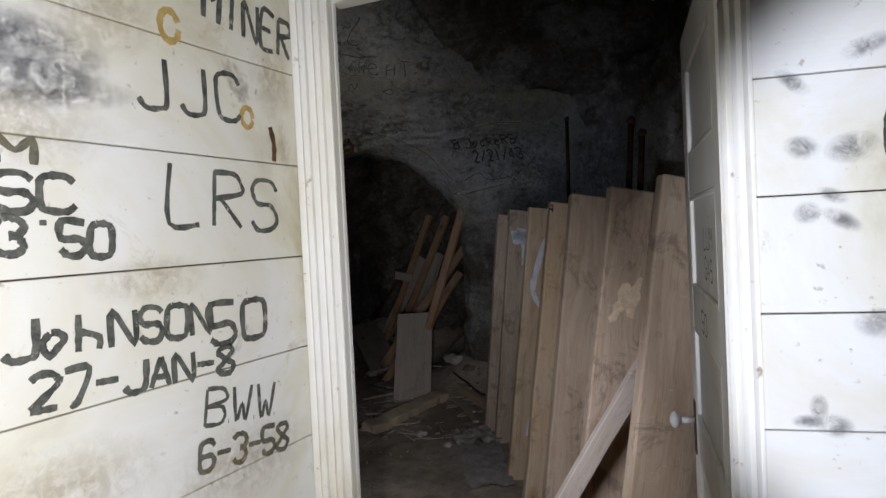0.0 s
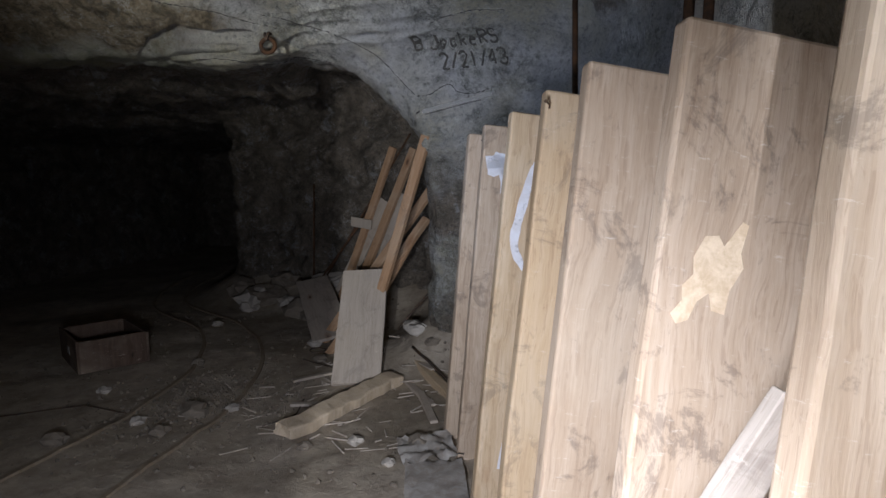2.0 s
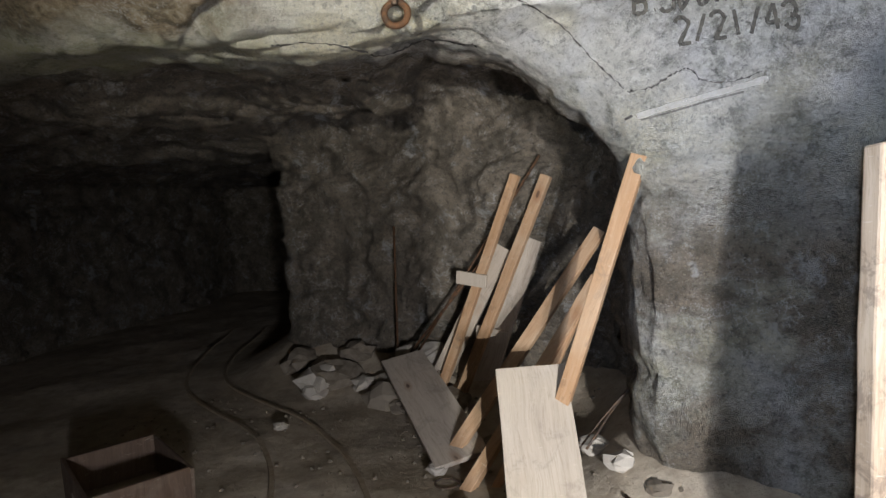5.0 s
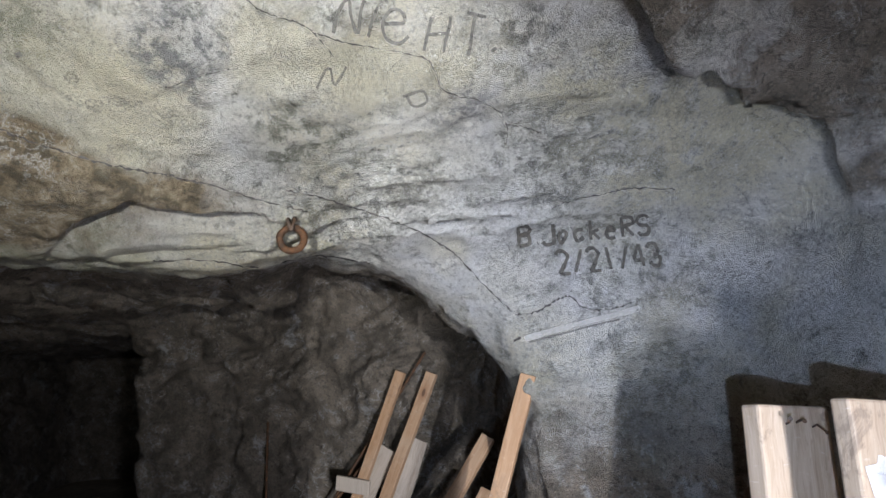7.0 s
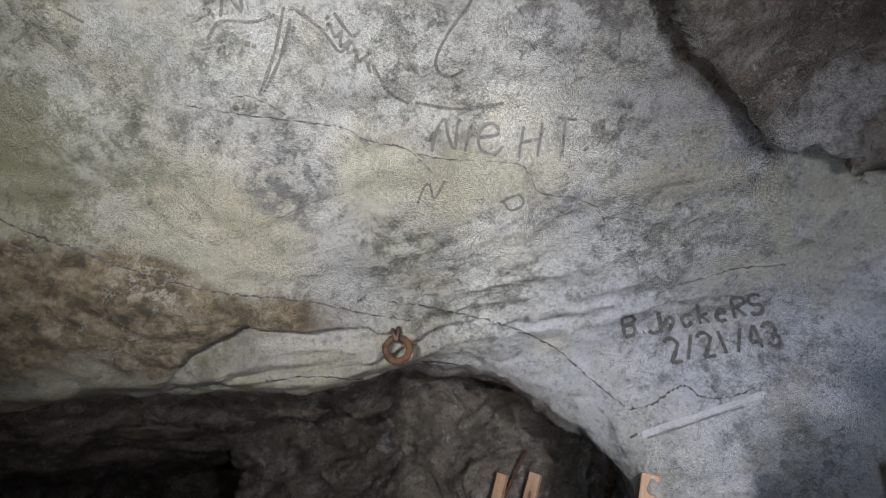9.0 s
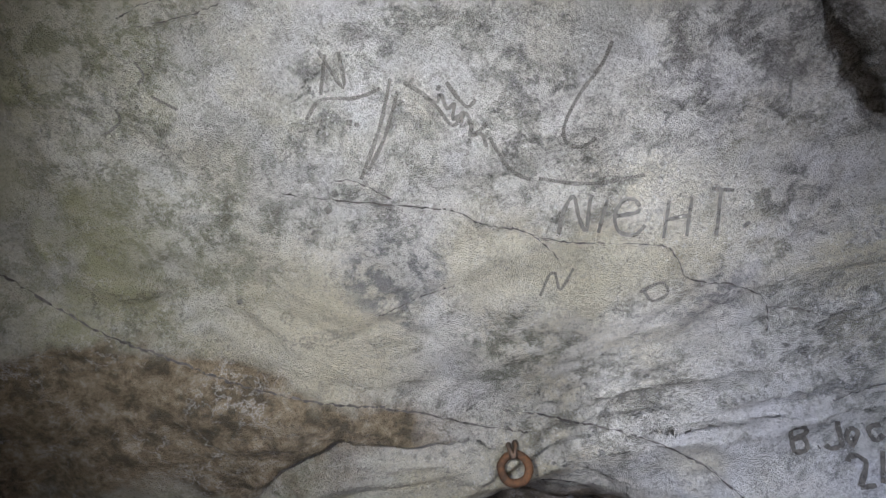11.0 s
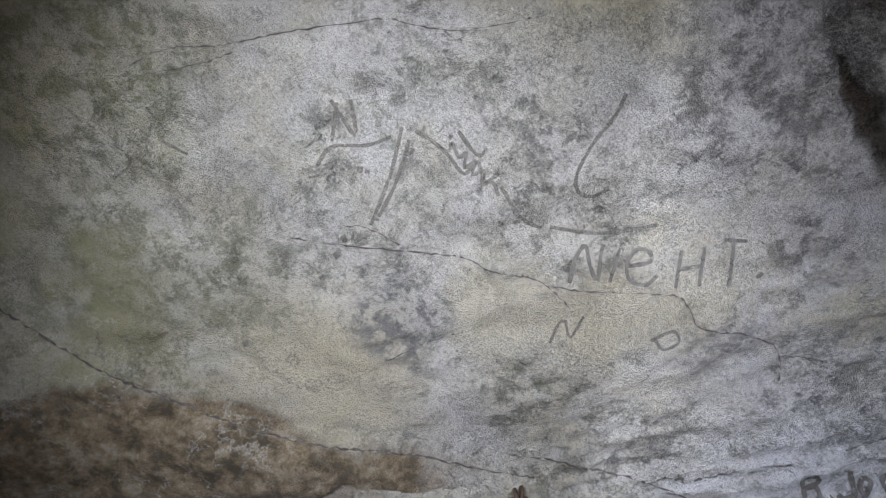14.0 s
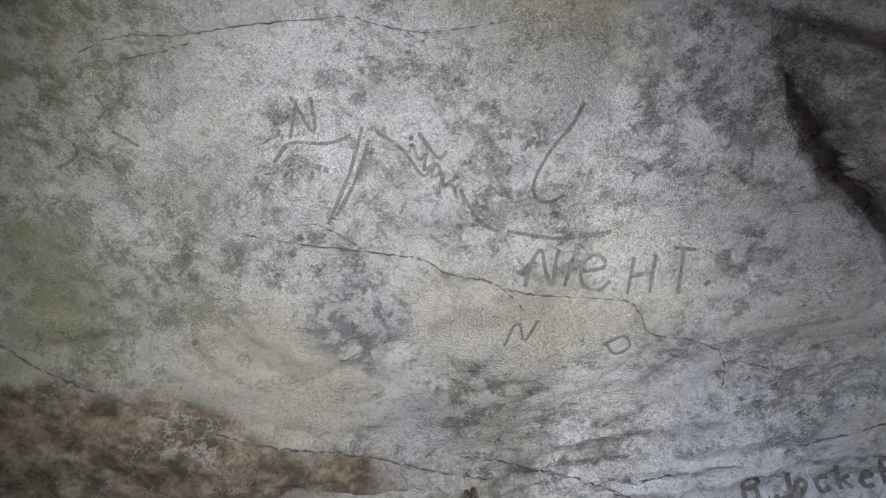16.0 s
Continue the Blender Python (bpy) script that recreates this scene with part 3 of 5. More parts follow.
def surface_net(xs, ys, zs, field):
    """The zero surface of a field on a grid: one vertex in each crossed cell, one quad across each crossed edge."""
    inside = field < 0
    shape = np.array(field.shape) - 1
    total, count = np.zeros((*shape, 3)), np.zeros(shape)
    grids = (xs, ys, zs)
    for axis in range(3):
        others = [a for a in range(3) if a != axis]
        low = [slice(None)] * 3
        high = [slice(None)] * 3
        low[axis], high[axis] = slice(0, -1), slice(1, None)
        fa, fb = field[tuple(low)], field[tuple(high)]
        crossed = (fa < 0) != (fb < 0)
        i = np.argwhere(crossed)
        t = fa[crossed] / (fa[crossed] - fb[crossed])
        place = np.stack([grids[a][i[:, a]] for a in range(3)], 1)
        place[:, axis] += t * (grids[axis][i[:, axis] + 1] - grids[axis][i[:, axis]])
        for da in (0, 1):
            for db in (0, 1):
                cell = i.copy()
                cell[:, others[0]] -= da
                cell[:, others[1]] -= db
                ok = ((cell >= 0) & (cell < shape)).all(1)
                np.add.at(total, tuple(cell[ok].T), place[ok])
                np.add.at(count, tuple(cell[ok].T), 1)
    used = count > 0
    index = np.full(shape, -1)
    index[used] = np.arange(used.sum())
    verts = total[used] / count[used][:, None]
    faces = []
    for axis in range(3):
        b, c = (axis + 1) % 3, (axis + 2) % 3
        low = [slice(None)] * 3
        high = [slice(None)] * 3
        low[axis], high[axis] = slice(0, -1), slice(1, None)
        crossed = inside[tuple(low)] != inside[tuple(high)]
        i = np.argwhere(crossed)
        i = i[(i[:, b] > 0) & (i[:, c] > 0) & (i[:, b] < shape[b]) & (i[:, c] < shape[c])]
        flip = inside[tuple(i.T)]
        quad = []
        for db, dc in ((1, 1), (0, 1), (0, 0), (1, 0)):
            cell = i.copy()
            cell[:, b] -= db
            cell[:, c] -= dc
            quad.append(index[tuple(cell.T)])
        quad = np.stack(quad, 1)
        quad[flip] = quad[flip][:, ::-1]
        faces.append(quad)
    return verts, np.concatenate(faces)


def build_rock():
    xs = axis_steps((-8.2, -3.4, 0.14), (-3.4, -2.4, 0.05), (-2.4, 1.1, 0.021), (1.1, 1.9, 0.05))
    ys = axis_steps((1.2, 3.9, 0.065), (3.9, 6.3, 0.021), (6.3, 9.2, 0.05), (9.2, 16.0, 0.16))
    zs = axis_steps((-0.35, 1.5, 0.05), (1.5, 3.75, 0.021))
    x, y, z = np.meshgrid(xs, ys, zs, indexing="ij")
    verts, faces = surface_net(xs, ys, zs, rock_field(x, y, z))
    # relief of broken rock: along the normal, coarse to fine, sharper low down and in the recess
    a, b, c, d = (verts[faces[:, k]] for k in range(4))
    flat = np.cross(c - a, d - b)
    normal = np.zeros_like(verts)
    for k in range(4):
        np.add.at(normal, faces[:, k], flat)
    normal /= np.linalg.norm(normal, axis=1)[:, None] + 1e-9
    rugged = np.maximum(step(verts[:, 1], 6.0, 6.8), 0.3 * (1 - step(verts[:, 2], 1.3, 2.1)))
    rugged = np.maximum(rugged, 0.8 * step(np.minimum(4.71 + 1.17 * verts[:, 0], 4.88 + 0.44 * verts[:, 0]) - verts[:, 1], 0.0, 0.06) * step(verts[:, 0], -0.25, 0.0) * step(verts[:, 2], 2.2, 2.35))
    bent = verts + 0.12 * np.stack([lattice(verts, 0.35, s) for s in (11, 12, 13)], 1)
    layered = bent * np.array([1.0, 1.0, 2.4])
    blocks = np.abs(lattice(bent, 0.42, 3))
    push = 0.05 * lattice(verts, 0.9, 1) + (0.018 + 0.055 * rugged) * lattice(layered, 0.33, 2) + 0.10 * rugged * (blocks - 0.35)
    push += (0.010 + 0.03 * rugged) * (1 - 2 * np.abs(lattice(layered, 0.15, 4))) + 0.006 * lattice(bent, 0.06, 5) + 0.007 * (1 + 1.5 * rugged) * np.abs(lattice(layered, 0.075, 6))
    # flakes spalled off the crust leave low ragged steps
    for cell, steps, depth, seed in ((0.55, 2.5, 0.030, 31), (0.26, 2.2, 0.018, 32), (0.12, 2.0, 0.008, 33)):
        level = lattice(bent * np.array([0.8, 1.0, 1.25]), cell, seed) * steps
        push += depth * (np.floor(level) + step(level - np.floor(level), 0.42, 0.58)) / steps
    verts = verts + normal * push[:, None]
    faces = faces[:, ::-1]
    roof = flat[:, 2] / (np.linalg.norm(flat, axis=1) + 1e-9)
    over = np.abs(roof) > 0.42
    over &= verts[faces[:, 0], 2] > 1.7
    behind = (verts[faces[:, 0], 1] < 1.74) & (verts[faces[:, 0], 0] < 1.40)
    made = []
    for name, keep in (("ceiling", over & ~behind), ("wall_rock", ~over & ~behind)):
        quads = faces[keep]
        names, packed = np.unique(quads, return_inverse=True)
        data = bpy.data.meshes.new(name)
        data.from_pydata(verts[names].tolist(), [], packed.reshape(-1, 4).tolist())
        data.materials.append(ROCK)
        data.polygons.foreach_set("use_smooth", np.ones(len(data.polygons), bool))
        data.update()
        made.append(new(name, data))
    return made


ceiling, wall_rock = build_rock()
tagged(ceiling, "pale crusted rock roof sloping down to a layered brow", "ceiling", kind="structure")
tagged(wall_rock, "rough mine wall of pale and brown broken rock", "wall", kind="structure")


def build_floor():
    xs = axis_steps((-8.4, -3.2, 0.12), (-3.2, 2.0, 0.04))
    ys = axis_steps((-2.2, 1.8, 0.2), (1.8, 7.0, 0.04), (7.0, 16.2, 0.14))
    x, y = np.meshgrid(xs, ys, indexing="ij")
    p = np.stack([x.ravel(), y.ravel(), np.zeros(x.size)], 1)
    far = step(p[:, 1], 1.6, 2.4)
    z = far * (0.022 * lattice(p, 0.7, 21) + 0.012 * lattice(p, 0.22, 22) + 0.006 * np.abs(lattice(p, 0.08, 23)) - 0.012)
    # spoil banked against the east rock and the foot of the pillar
    near = east_distance(p[:, 0], p[:, 1])
    z = z + far * 0.24 * step(near, -0.75, 0.05) * step(p[:, 1], 5.3, 6.4) + far * 0.10 * step(near, -0.3, 0.1)
    data = bpy.data.meshes.new("floor")
    rows, cols = x.shape
    quads = [(i * cols + j, (i + 1) * cols + j, (i + 1) * cols + j + 1, i * cols + j + 1) for i in range(rows - 1) for j in range(cols - 1)]
    data.from_pydata(np.column_stack([p[:, :2], z]).tolist(), [], quads)
    data.materials.append(DIRT)
    data.polygons.foreach_set("use_smooth", np.ones(len(data.polygons), bool))
    data.update()
    return tagged(new("floor", data), "trodden tan dirt floor strewn with rubble", "floor", kind="structure")


floor = build_floor()
bpy.context.view_layer.update()
from mathutils.bvhtree import BVHTree
TREES = [BVHTree.FromPolygons([v.co.copy() for v in ob.data.vertices], [tuple(p.vertices) for p in ob.data.polygons]) for ob in (ceiling, wall_rock)]
GROUND = BVHTree.FromPolygons([v.co.copy() for v in floor.data.vertices], [tuple(p.vertices) for p in floor.data.polygons])


def on_rock(eye, way, lift=0.004):
    """The first place of the rock from eye along way, lifted towards eye."""
    hits = [(far, place) for place, normal, index, far in (tree.ray_cast(Vector(eye), Vector(way)) for tree in TREES) if place]
    if not hits:
        return Vector(eye) + Vector(way).normalized() * 3
    return min(hits, key=lambda h: h[0])[1] - Vector(way).normalized() * lift


def ground_z(x, y):
    hit = GROUND.ray_cast(Vector((x, y, 3)), Vector((0, 0, -1)))[0]
    return hit.z if hit else 0.0


# ---- the boarded anteroom and its door ----
ALONG = Vector((0.974, -0.227, 0)).normalized()      # the door wall, west to east
INTO = Vector((0.227, 0.974, 0)).normalized()        # from the anteroom into the mine
SIDE = Vector((-0.29, -0.957, 0)).normalized()       # the west wall, away from the door
CORNER = Vector((0.072, 1.606, 0))
EAST_CASING = Vector((1.066, 1.374, 0))


def board_wall(name, origin, run, length, joint, pitch, top, label, low=0.0):
    """A boarded wall: a backing and horizontal painted boards with fine open joints between them. Its face looks along run x z."""
    wall = tagged(new(name), label, "wall", kind="structure")
    wall.matrix_basis = basis(origin, run)
    part("backing", box((length, 0.03, top - low), (length / 2, 0.035, (top + low) / 2)), DARK_IRON, wall, "dark gap behind the boards")
    joint = joint - pitch * math.ceil((joint - low) / pitch)
    shared = {}
    while joint < top:
        a, b = max(joint, low), min(joint + pitch, top)
        if b - a > 0.02:
            key = round(b - a, 3)
            if key not in shared:
                shared[key] = mesh_of(box((length, 0.02, b - a - 0.003), (length / 2, 0.010, 0), 0.0015), "board", WHITE)
            ob = new("board", shared[key])
            ob.parent, ob.matrix_basis = wall, Matrix.Translation((0, 0, (a + b) / 2))
        joint += pitch
    return wall


TOP = 2.62
west_end = CORNER + SIDE * 3.0
board_wall("wall_west", west_end, -SIDE, 3.0, 1.460, 0.2255, TOP, "white painted horizontal boards with black hand lettering and stains")
right_run = Vector((0.998, -0.06, 0)).normalized()
board_wall("wall_door_side", EAST_CASING, right_run, 1.35, 1.319, 0.220, TOP, "white painted horizontal boards with finger smudges")
head = board_wall("wall_over_door", CORNER + Vector((0, 0, 0)), ALONG, 1.02, 2.20, 0.22, TOP, "white painted boards above the doorway", 2.20)
east_end = EAST_CASING + right_run * 1.35
south_west = west_end
south_east = east_end + SIDE * 2.9
board_wall("wall_east", east_end, (south_east - east_end), (south_east - east_end).length, 1.3, 0.22, TOP, "white painted boards")
board_wall("wall_south", south_east, (south_west - south_east), (south_west - south_east).length, 1.3, 0.22, TOP, "white painted boards")
lid = bmesh.new()
outer = [CORNER + INTO * 0.0 + SIDE * -0.02, EAST_CASING + INTO * 0.02, east_end + right_run * 0.06, south_east + SIDE * 0.06, south_west + SIDE * 0.06 - ALONG * 0.06]
lid.faces.new([lid.verts.new((p.x, p.y, TOP)) for p in outer])
bmesh.ops.solidify(lid, geom=lid.faces[:], thickness=0.05)
tagged(part("ceiling_anteroom", lid, WHITE), "white painted board ceiling", "ceiling", kind="structure")


def fluted(width, height, depth, grooves):
    """A moulded casing with grooves along its length, from a cross section."""
    outline = [(0, 0)]
    lands = np.linspace(0.006, width - 0.006, grooves * 2 + 2)
    outline.append((0, -depth * 0.75))
    for k, x in enumerate(lands):
        outline.append((x, -depth if k % 4 in (0, 1, 2) and k % 2 == 0 else -depth * (0.62 if k % 4 == 1 else 0.78)))
    outline += [(width, -depth * 0.8), (width, 0)]
    return extruded(outline, height)


frame_thing = tagged(new("door_frame"), "worn white moulded door casing with chipped edges", "door frame", kind="structure")
part("casing", fluted(0.112, 2.20, 0.026, 4), CASING, frame_thing, m=basis(CORNER, ALONG) @ Matrix.Translation((0.002, -0.002, 0)))
part("casing", fluted(0.060, 2.20, 0.024, 2), CASING, frame_thing, m=basis(EAST_CASING - ALONG * 0.062, ALONG) @ Matrix.Translation((0, -0.002, 0)))
part("casing", fluted(0.10, 0.86, 0.024, 3), CASING, frame_thing, m=basis(CORNER + ALONG * 0.10 + Vector((0, 0, 2.09)), ALONG) @ Matrix.Translation((0.86, -0.004, 0)) @ pose(0, 0, 0, 0, -90, 0))
jamb = part("jamb", jitter(box((0.020, 0.016, 2.10), (0.104, 0.009, 1.05), 0.003, 2), 0.003, 9), CASING, frame_thing, m=basis(CORNER, ALONG))
part("jamb", box((0.022, 0.10, 2.10), (-0.049, 0.051, 1.05), 0.003, 2), CASING, frame_thing, m=basis(EAST_CASING, ALONG))
part("head_jamb", box((0.83, 0.05, 0.022), (0.52, 0.026, 2.085), 0.003), CASING, frame_thing, m=basis(CORNER, ALONG))


def panel_door():
    door = tagged(new("door_1"), "white five-panel wooden door standing open into the mine, pencilled with names", "door", kind="structure")
    door.matrix_basis = basis((1.028, 1.462, 0.02), (0.116, 0.993, 0))
    wide, tall, thick = 0.795, 2.06, 0.036
    for x in (0.055, wide - 0.055):
        part("stile", box((0.11, thick, tall), (x, -thick / 2, tall / 2), 0.003), CASING, door)
    inner = wide - 0.22
    heights = [(0.0, 0.10), (0.35, 0.47), (0.75, 0.87), (1.155, 1.275), (1.555, 1.675), (1.95, tall)]
    for a, b in heights:
        part("rail", box((inner, thick - 0.002, b - a), (wide / 2, -thick / 2, (a + b) / 2)), CASING, door)
    for (_, a), (b, _) in zip(heights, heights[1:]):
        part("panel", box((inner, 0.012, b - a), (wide / 2, -thick / 2, (a + b) / 2)), CASING, door)
        for face in (-0.006, -thick + 0.006):
            for x, size in ((0.117, (0.014, 0.012, b - a)), (wide - 0.117, (0.014, 0.012, b - a))):
                part("moulding", box(size, (x, face, (a + b) / 2), 0.004, 2), CASING, door)
            for z in (a + 0.007, b - 0.007):
                part("moulding", box((inner, 0.012, 0.014), (wide / 2, face, z), 0.004, 2), CASING, door)
    for side in (1, -1):
        base = 0.0 if side > 0 else -thick
        knob = rod((wide - 0.05, base, 0.84), (wide - 0.05, base + side * 0.05, 0.84), 0.011, 12)
        bmesh.ops.create_uvsphere(knob, u_segments=16, v_segments=10, radius=0.028, matrix=Matrix.Translation((wide - 0.05, base + side * 0.062, 0.84)) @ Matrix.Diagonal((1, 0.62, 1, 1)))
        part("knob", knob, CERAMIC, door, "white porcelain door knob", smooth=True)
        part("lock_plate", box((0.045, 0.004, 0.17), (wide - 0.05, base + side * 0.002, 0.82), 0.0015), DARK_IRON, door, "dark iron lock plate")
    return door


door = panel_door()
knob_side = basis((1.028, 1.462, 0.02), (0.116, 0.993, 0))


# ---- planks stood on end against the east rock ----
def sawn(size, seed, bevel=0.006, cuts=10, wane=0.004):
    """A sawn timber along z from its foot, with slightly worn and uneven edges."""
    width, thick, tall = size
    bm = bmesh.new()
    bmesh.ops.create_cube(bm, size=1.0, matrix=Matrix.Translation((width / 2, thick / 2, tall / 2)) @ Matrix.Diagonal((width, thick, tall, 1)))
    bmesh.ops.bevel(bm, geom=bm.edges[:], offset=bevel, segments=2, affect="EDGES", profile=0.5)
    for k in range(1, cuts):
        bmesh.ops.bisect_plane(bm, geom=bm.verts[:] + bm.edges[:] + bm.faces[:], plane_co=(0, 0, tall * k / cuts), plane_no=(0, 0, 1))
    return jitter(bm, wane, 5.0, seed)


def leaning(name, foot, top, across, size, material, label, category, group="", seed=0.0, bevel=0.006):
    """A timber from foot to top: both are its corner at the front and on the left."""
    foot, top = Vector(foot), Vector(top)
    up = (top - foot).normalized()
    x = Vector(across)
    x = (x - up * x.dot(up)).normalized()
    y = up.cross(x)
    m = Matrix.Translation(foot) @ Matrix((x, y, up)).transposed().to_4x4()
    ob = part(name, sawn((*size, (top - foot).length), seed, bevel), material, m=m)
    return tagged(ob, label, category, group)


PLANKS = [  # top corner, foot shift, width, thickness, material
    ((1.078, 2.384, 1.670), (-0.27, -0.18), 0.30, 0.055, PLANK, "broad pale plank with knots and dark smudges"),
    ((0.938, 2.765, 1.665), (-0.26, -0.24), 0.32, 0.055, PLANK, "broad brown plank with a torn raw patch"),
    ((0.791, 3.158, 1.667), (-0.23, -0.26), 0.30, 0.055, PLANK, "reddish brown plank with dark stains"),
    ((0.689, 3.479, 1.645), (-0.22, -0.22), 0.24, 0.055, PLANK_YELLOW, "yellow pine plank with a nail at its top"),
    ((0.560, 3.990, 1.640), (-0.20, -0.20), 0.27, 0.055, PLANK_YELLOW, "tan plank sprayed with white paint strokes"),
    ((0.396, 4.630, 1.652), (-0.17, -0.19), 0.28, 0.055, PLANK, "tan plank sprayed with a white letter"),
    ((0.288, 4.857, 1.630), (-0.16, -0.18), 0.27, 0.065, PLANK, "narrow brown plank with bent nails at its top"),
]
FACE = (0.945, 0.325, 0)
planks = []
for number, ((x, y, z), (dx, dy), width, thick, material, label) in enumerate(PLANKS):
    fx, fy = x + dx, y + dy
    planks.append(leaning("plank", (fx, fy, ground_z(fx, fy) - 0.01), (x, y, z), FACE, (width, thick), material, label + ", leaning on rock", "plank", "planks on end", number * 3.7, 0.009))
brace = leaning("brace", (0.335, 2.34, ground_z(0.335, 2.34)), (1.02, 2.50, 1.05), FACE, (0.075, 0.03), GREY_WOOD, "thin dusty wooden strip leaning across the planks", "wood strip", seed=5.5, bevel=0.003)

def on_plank(number, x, z, lift=0.003):
    """A place on the front face of a plank: x from its left edge, z below its top."""
    ob = planks[number]
    tall = (Vector(PLANKS[number][0]) - ob.matrix_basis.translation).length
    return ob.matrix_basis @ Vector((x, -lift, tall - z))


def plank_mark(name, number, strokes, thick, material, label):
    bm = ribbons(strokes, thick, lambda x, z: on_plank(number, x, -z))
    ob = part(name, bm, material, planks[number], label)
    ob.matrix_parent_inverse = planks[number].matrix_basis.inverted()


plank_mark("paint_mark", 5, [[(0.02, -0.19), (0.24, -0.14)], [(0.03, -0.215), (0.22, -0.20)], [(0.13, -0.20), (0.14, -0.30), (0.145, -0.40)], [(0.05, -0.165), (0.10, -0.18), (0.20, -0.185)]], 0.075, PAINT_WHITE, "sprayed white letter")
plank_mark("paint_mark", 4, [[(0.23, -0.24), (0.17, -0.13), (0.11, -0.22), (0.07, -0.40), (0.06, -0.52), (0.11, -0.60), (0.18, -0.60), (0.225, -0.55), (0.235, -0.48)], [(0.16, -0.42), (0.20, -0.45), (0.225, -0.44)],
                             [(0.12, -0.75), (0.14, -0.92), (0.16, -1.10)], [(0.10, -1.40), (0.12, -1.26), (0.18, -1.28), (0.20, -1.36)]], 0.035, PAINT_WHITE, "sprayed white curl")
patch = extruded([(0.000, 0.00), (0.022, 0.03), (0.018, 0.06), (0.040, 0.085), (0.035, 0.12), (0.055, 0.165), (0.085, 0.17), (0.100, 0.15), (0.135, 0.205), (0.150, 0.20),
                  (0.140, 0.14), (0.150, 0.11), (0.125, 0.06), (0.120, 0.01), (0.090, 0.015), (0.080, 0.05), (0.055, 0.03), (0.040, -0.01), (0.015, -0.02)], 0.0008)
torn = part("torn_patch", patch, RAW_WOOD, planks[1], "torn patch of raw orange wood")
tall = (Vector(PLANKS[1][0]) - planks[1].matrix_basis.translation).length
torn.matrix_basis = Matrix.Translation((0.040, -0.0015, tall - 0.545)) @ pose(0, 0, 0, 90, 0, 0) @ Matrix.Scale(0.9, 4)
for number, x, z, tilt in ((3, 0.015, 0.06, 0.5), (6, 0.10, 0.055, 0.8), (6, 0.14, 0.05, 0.3), (6, 0.20, 0.06, -0.6), (4, 0.24, 0.05, 0.3)):
    root = planks[number].matrix_basis.inverted() @ on_plank(number, x, z, 0.0)
    nail = tube([root + Vector((0, 0.01, 0)), root + Vector((-0.01, -0.02, 0.008)), root + Vector((-0.02 - 0.02 * tilt, -0.045, 0.02 * tilt))], 0.0028)
    nail = rod(root + Vector((-0.02 - 0.02 * tilt, -0.045, 0.02 * tilt)), root + Vector((-0.021 - 0.021 * tilt, -0.047, 0.021 * tilt)), 0.006, 8, nail)
    part("nail", nail, DARK_IRON, planks[number], "bent iron nail")

# iron bars behind the planks
for foot, top, thick in (((0.76, 3.72, 0), (0.805, 4.02, 2.165), 0.011), ((0.95, 3.25, 0), (1.135, 3.62, 2.06), 0.017), ((1.00, 3.28, 0), (1.19, 3.62, 1.99), 0.017)):
    bar = rod((foot[0], foot[1], ground_z(foot[0], foot[1]) - 0.02), top, thick, 8)
    bmesh.ops.create_uvsphere(bar, u_segments=8, v_segments=6, radius=thick * 1.5, matrix=Matrix.Translation(top))
    tagged(part("iron_bar", bar, RUST, smooth=True), "long rusty iron drill bar leaning behind the planks", "iron bar", "iron bars")

# ---- timber in the recess ----
leaning("board", (-0.790, 5.46, 0.02), (-0.880, 6.13, 0.71), (0.34, 0.03, 0), (0.345, 0.032), GREY_WOOD, "wide short dusty grey board leaning back", "board", seed=8.1, bevel=0.003)
leaning("board", (-1.30, 6.45, 0.05), (-1.95, 7.70, 0.36), (0.60, 0.28, 0.10), (0.34, 0.03), GREY_WOOD, "dusty grey board propped low against the timber heap", "board", seed=9.3, bevel=0.003)
STICKS = [
    ((-0.80, 6.06), (-0.192, 5.98, 1.722), (0.072, 0.045), STICK, "long orange squared stick leaning on the rock corner"),
    ((-1.56, 7.72), (-0.84, 7.62, 1.75), (0.07, 0.05), STICK, "orange squared stick leaning on the recess wall"),
    ((-1.40, 7.55), (-0.62, 7.58, 1.73), (0.08, 0.05), STICK, "orange squared stick leaning on the recess wall"),
    ((-1.34, 6.62), (-0.315, 6.90, 1.36), (0.085, 0.04), STICK, "brown squared stick leaning low on the recess wall"),
    ((-1.16, 6.30), (-0.352, 6.75, 1.09), (0.07, 0.05), STICK, "brown squared stick leaning low on the recess wall"),
    ((-0.98, 6.32), (-0.39, 6.72, 1.02), (0.05, 0.03), STICK, "short brown lath leaning in the corner"),
    ((-1.66, 7.85), (-1.00, 7.72, 1.25), (0.16, 0.025), GREY_WOOD, "wide grey lath behind the sticks"),
    ((-1.25, 7.75), (-0.80, 7.66, 1.30), (0.18, 0.025), GREY_WOOD, "wide grey lath behind the sticks"),
]
for number, ((fx, fy), top, size, material, label) in enumerate(STICKS):
    leaning("stick", (fx, fy, ground_z(fx, fy) - 0.02), top, (0.9, -0.35, 0), size, material, label, "stick", "sticks in the recess", number * 2.9, 0.004)
for foot, top, thick in (((-1.98, 8.1), (-1.02, 7.70, 1.20), 0.012), ((-1.95, 8.2), (-1.93, 8.36, 1.5), 0.010), ((-1.9, 8.0), (-0.62, 7.62, 1.86), 0.010)):
    tagged(part("iron_bar", rod((*foot, ground_z(*foot)), top, thick, 8), RUST, smooth=True), "thin rusty iron rod standing against the recess wall", "iron bar", "iron rods in the recess")
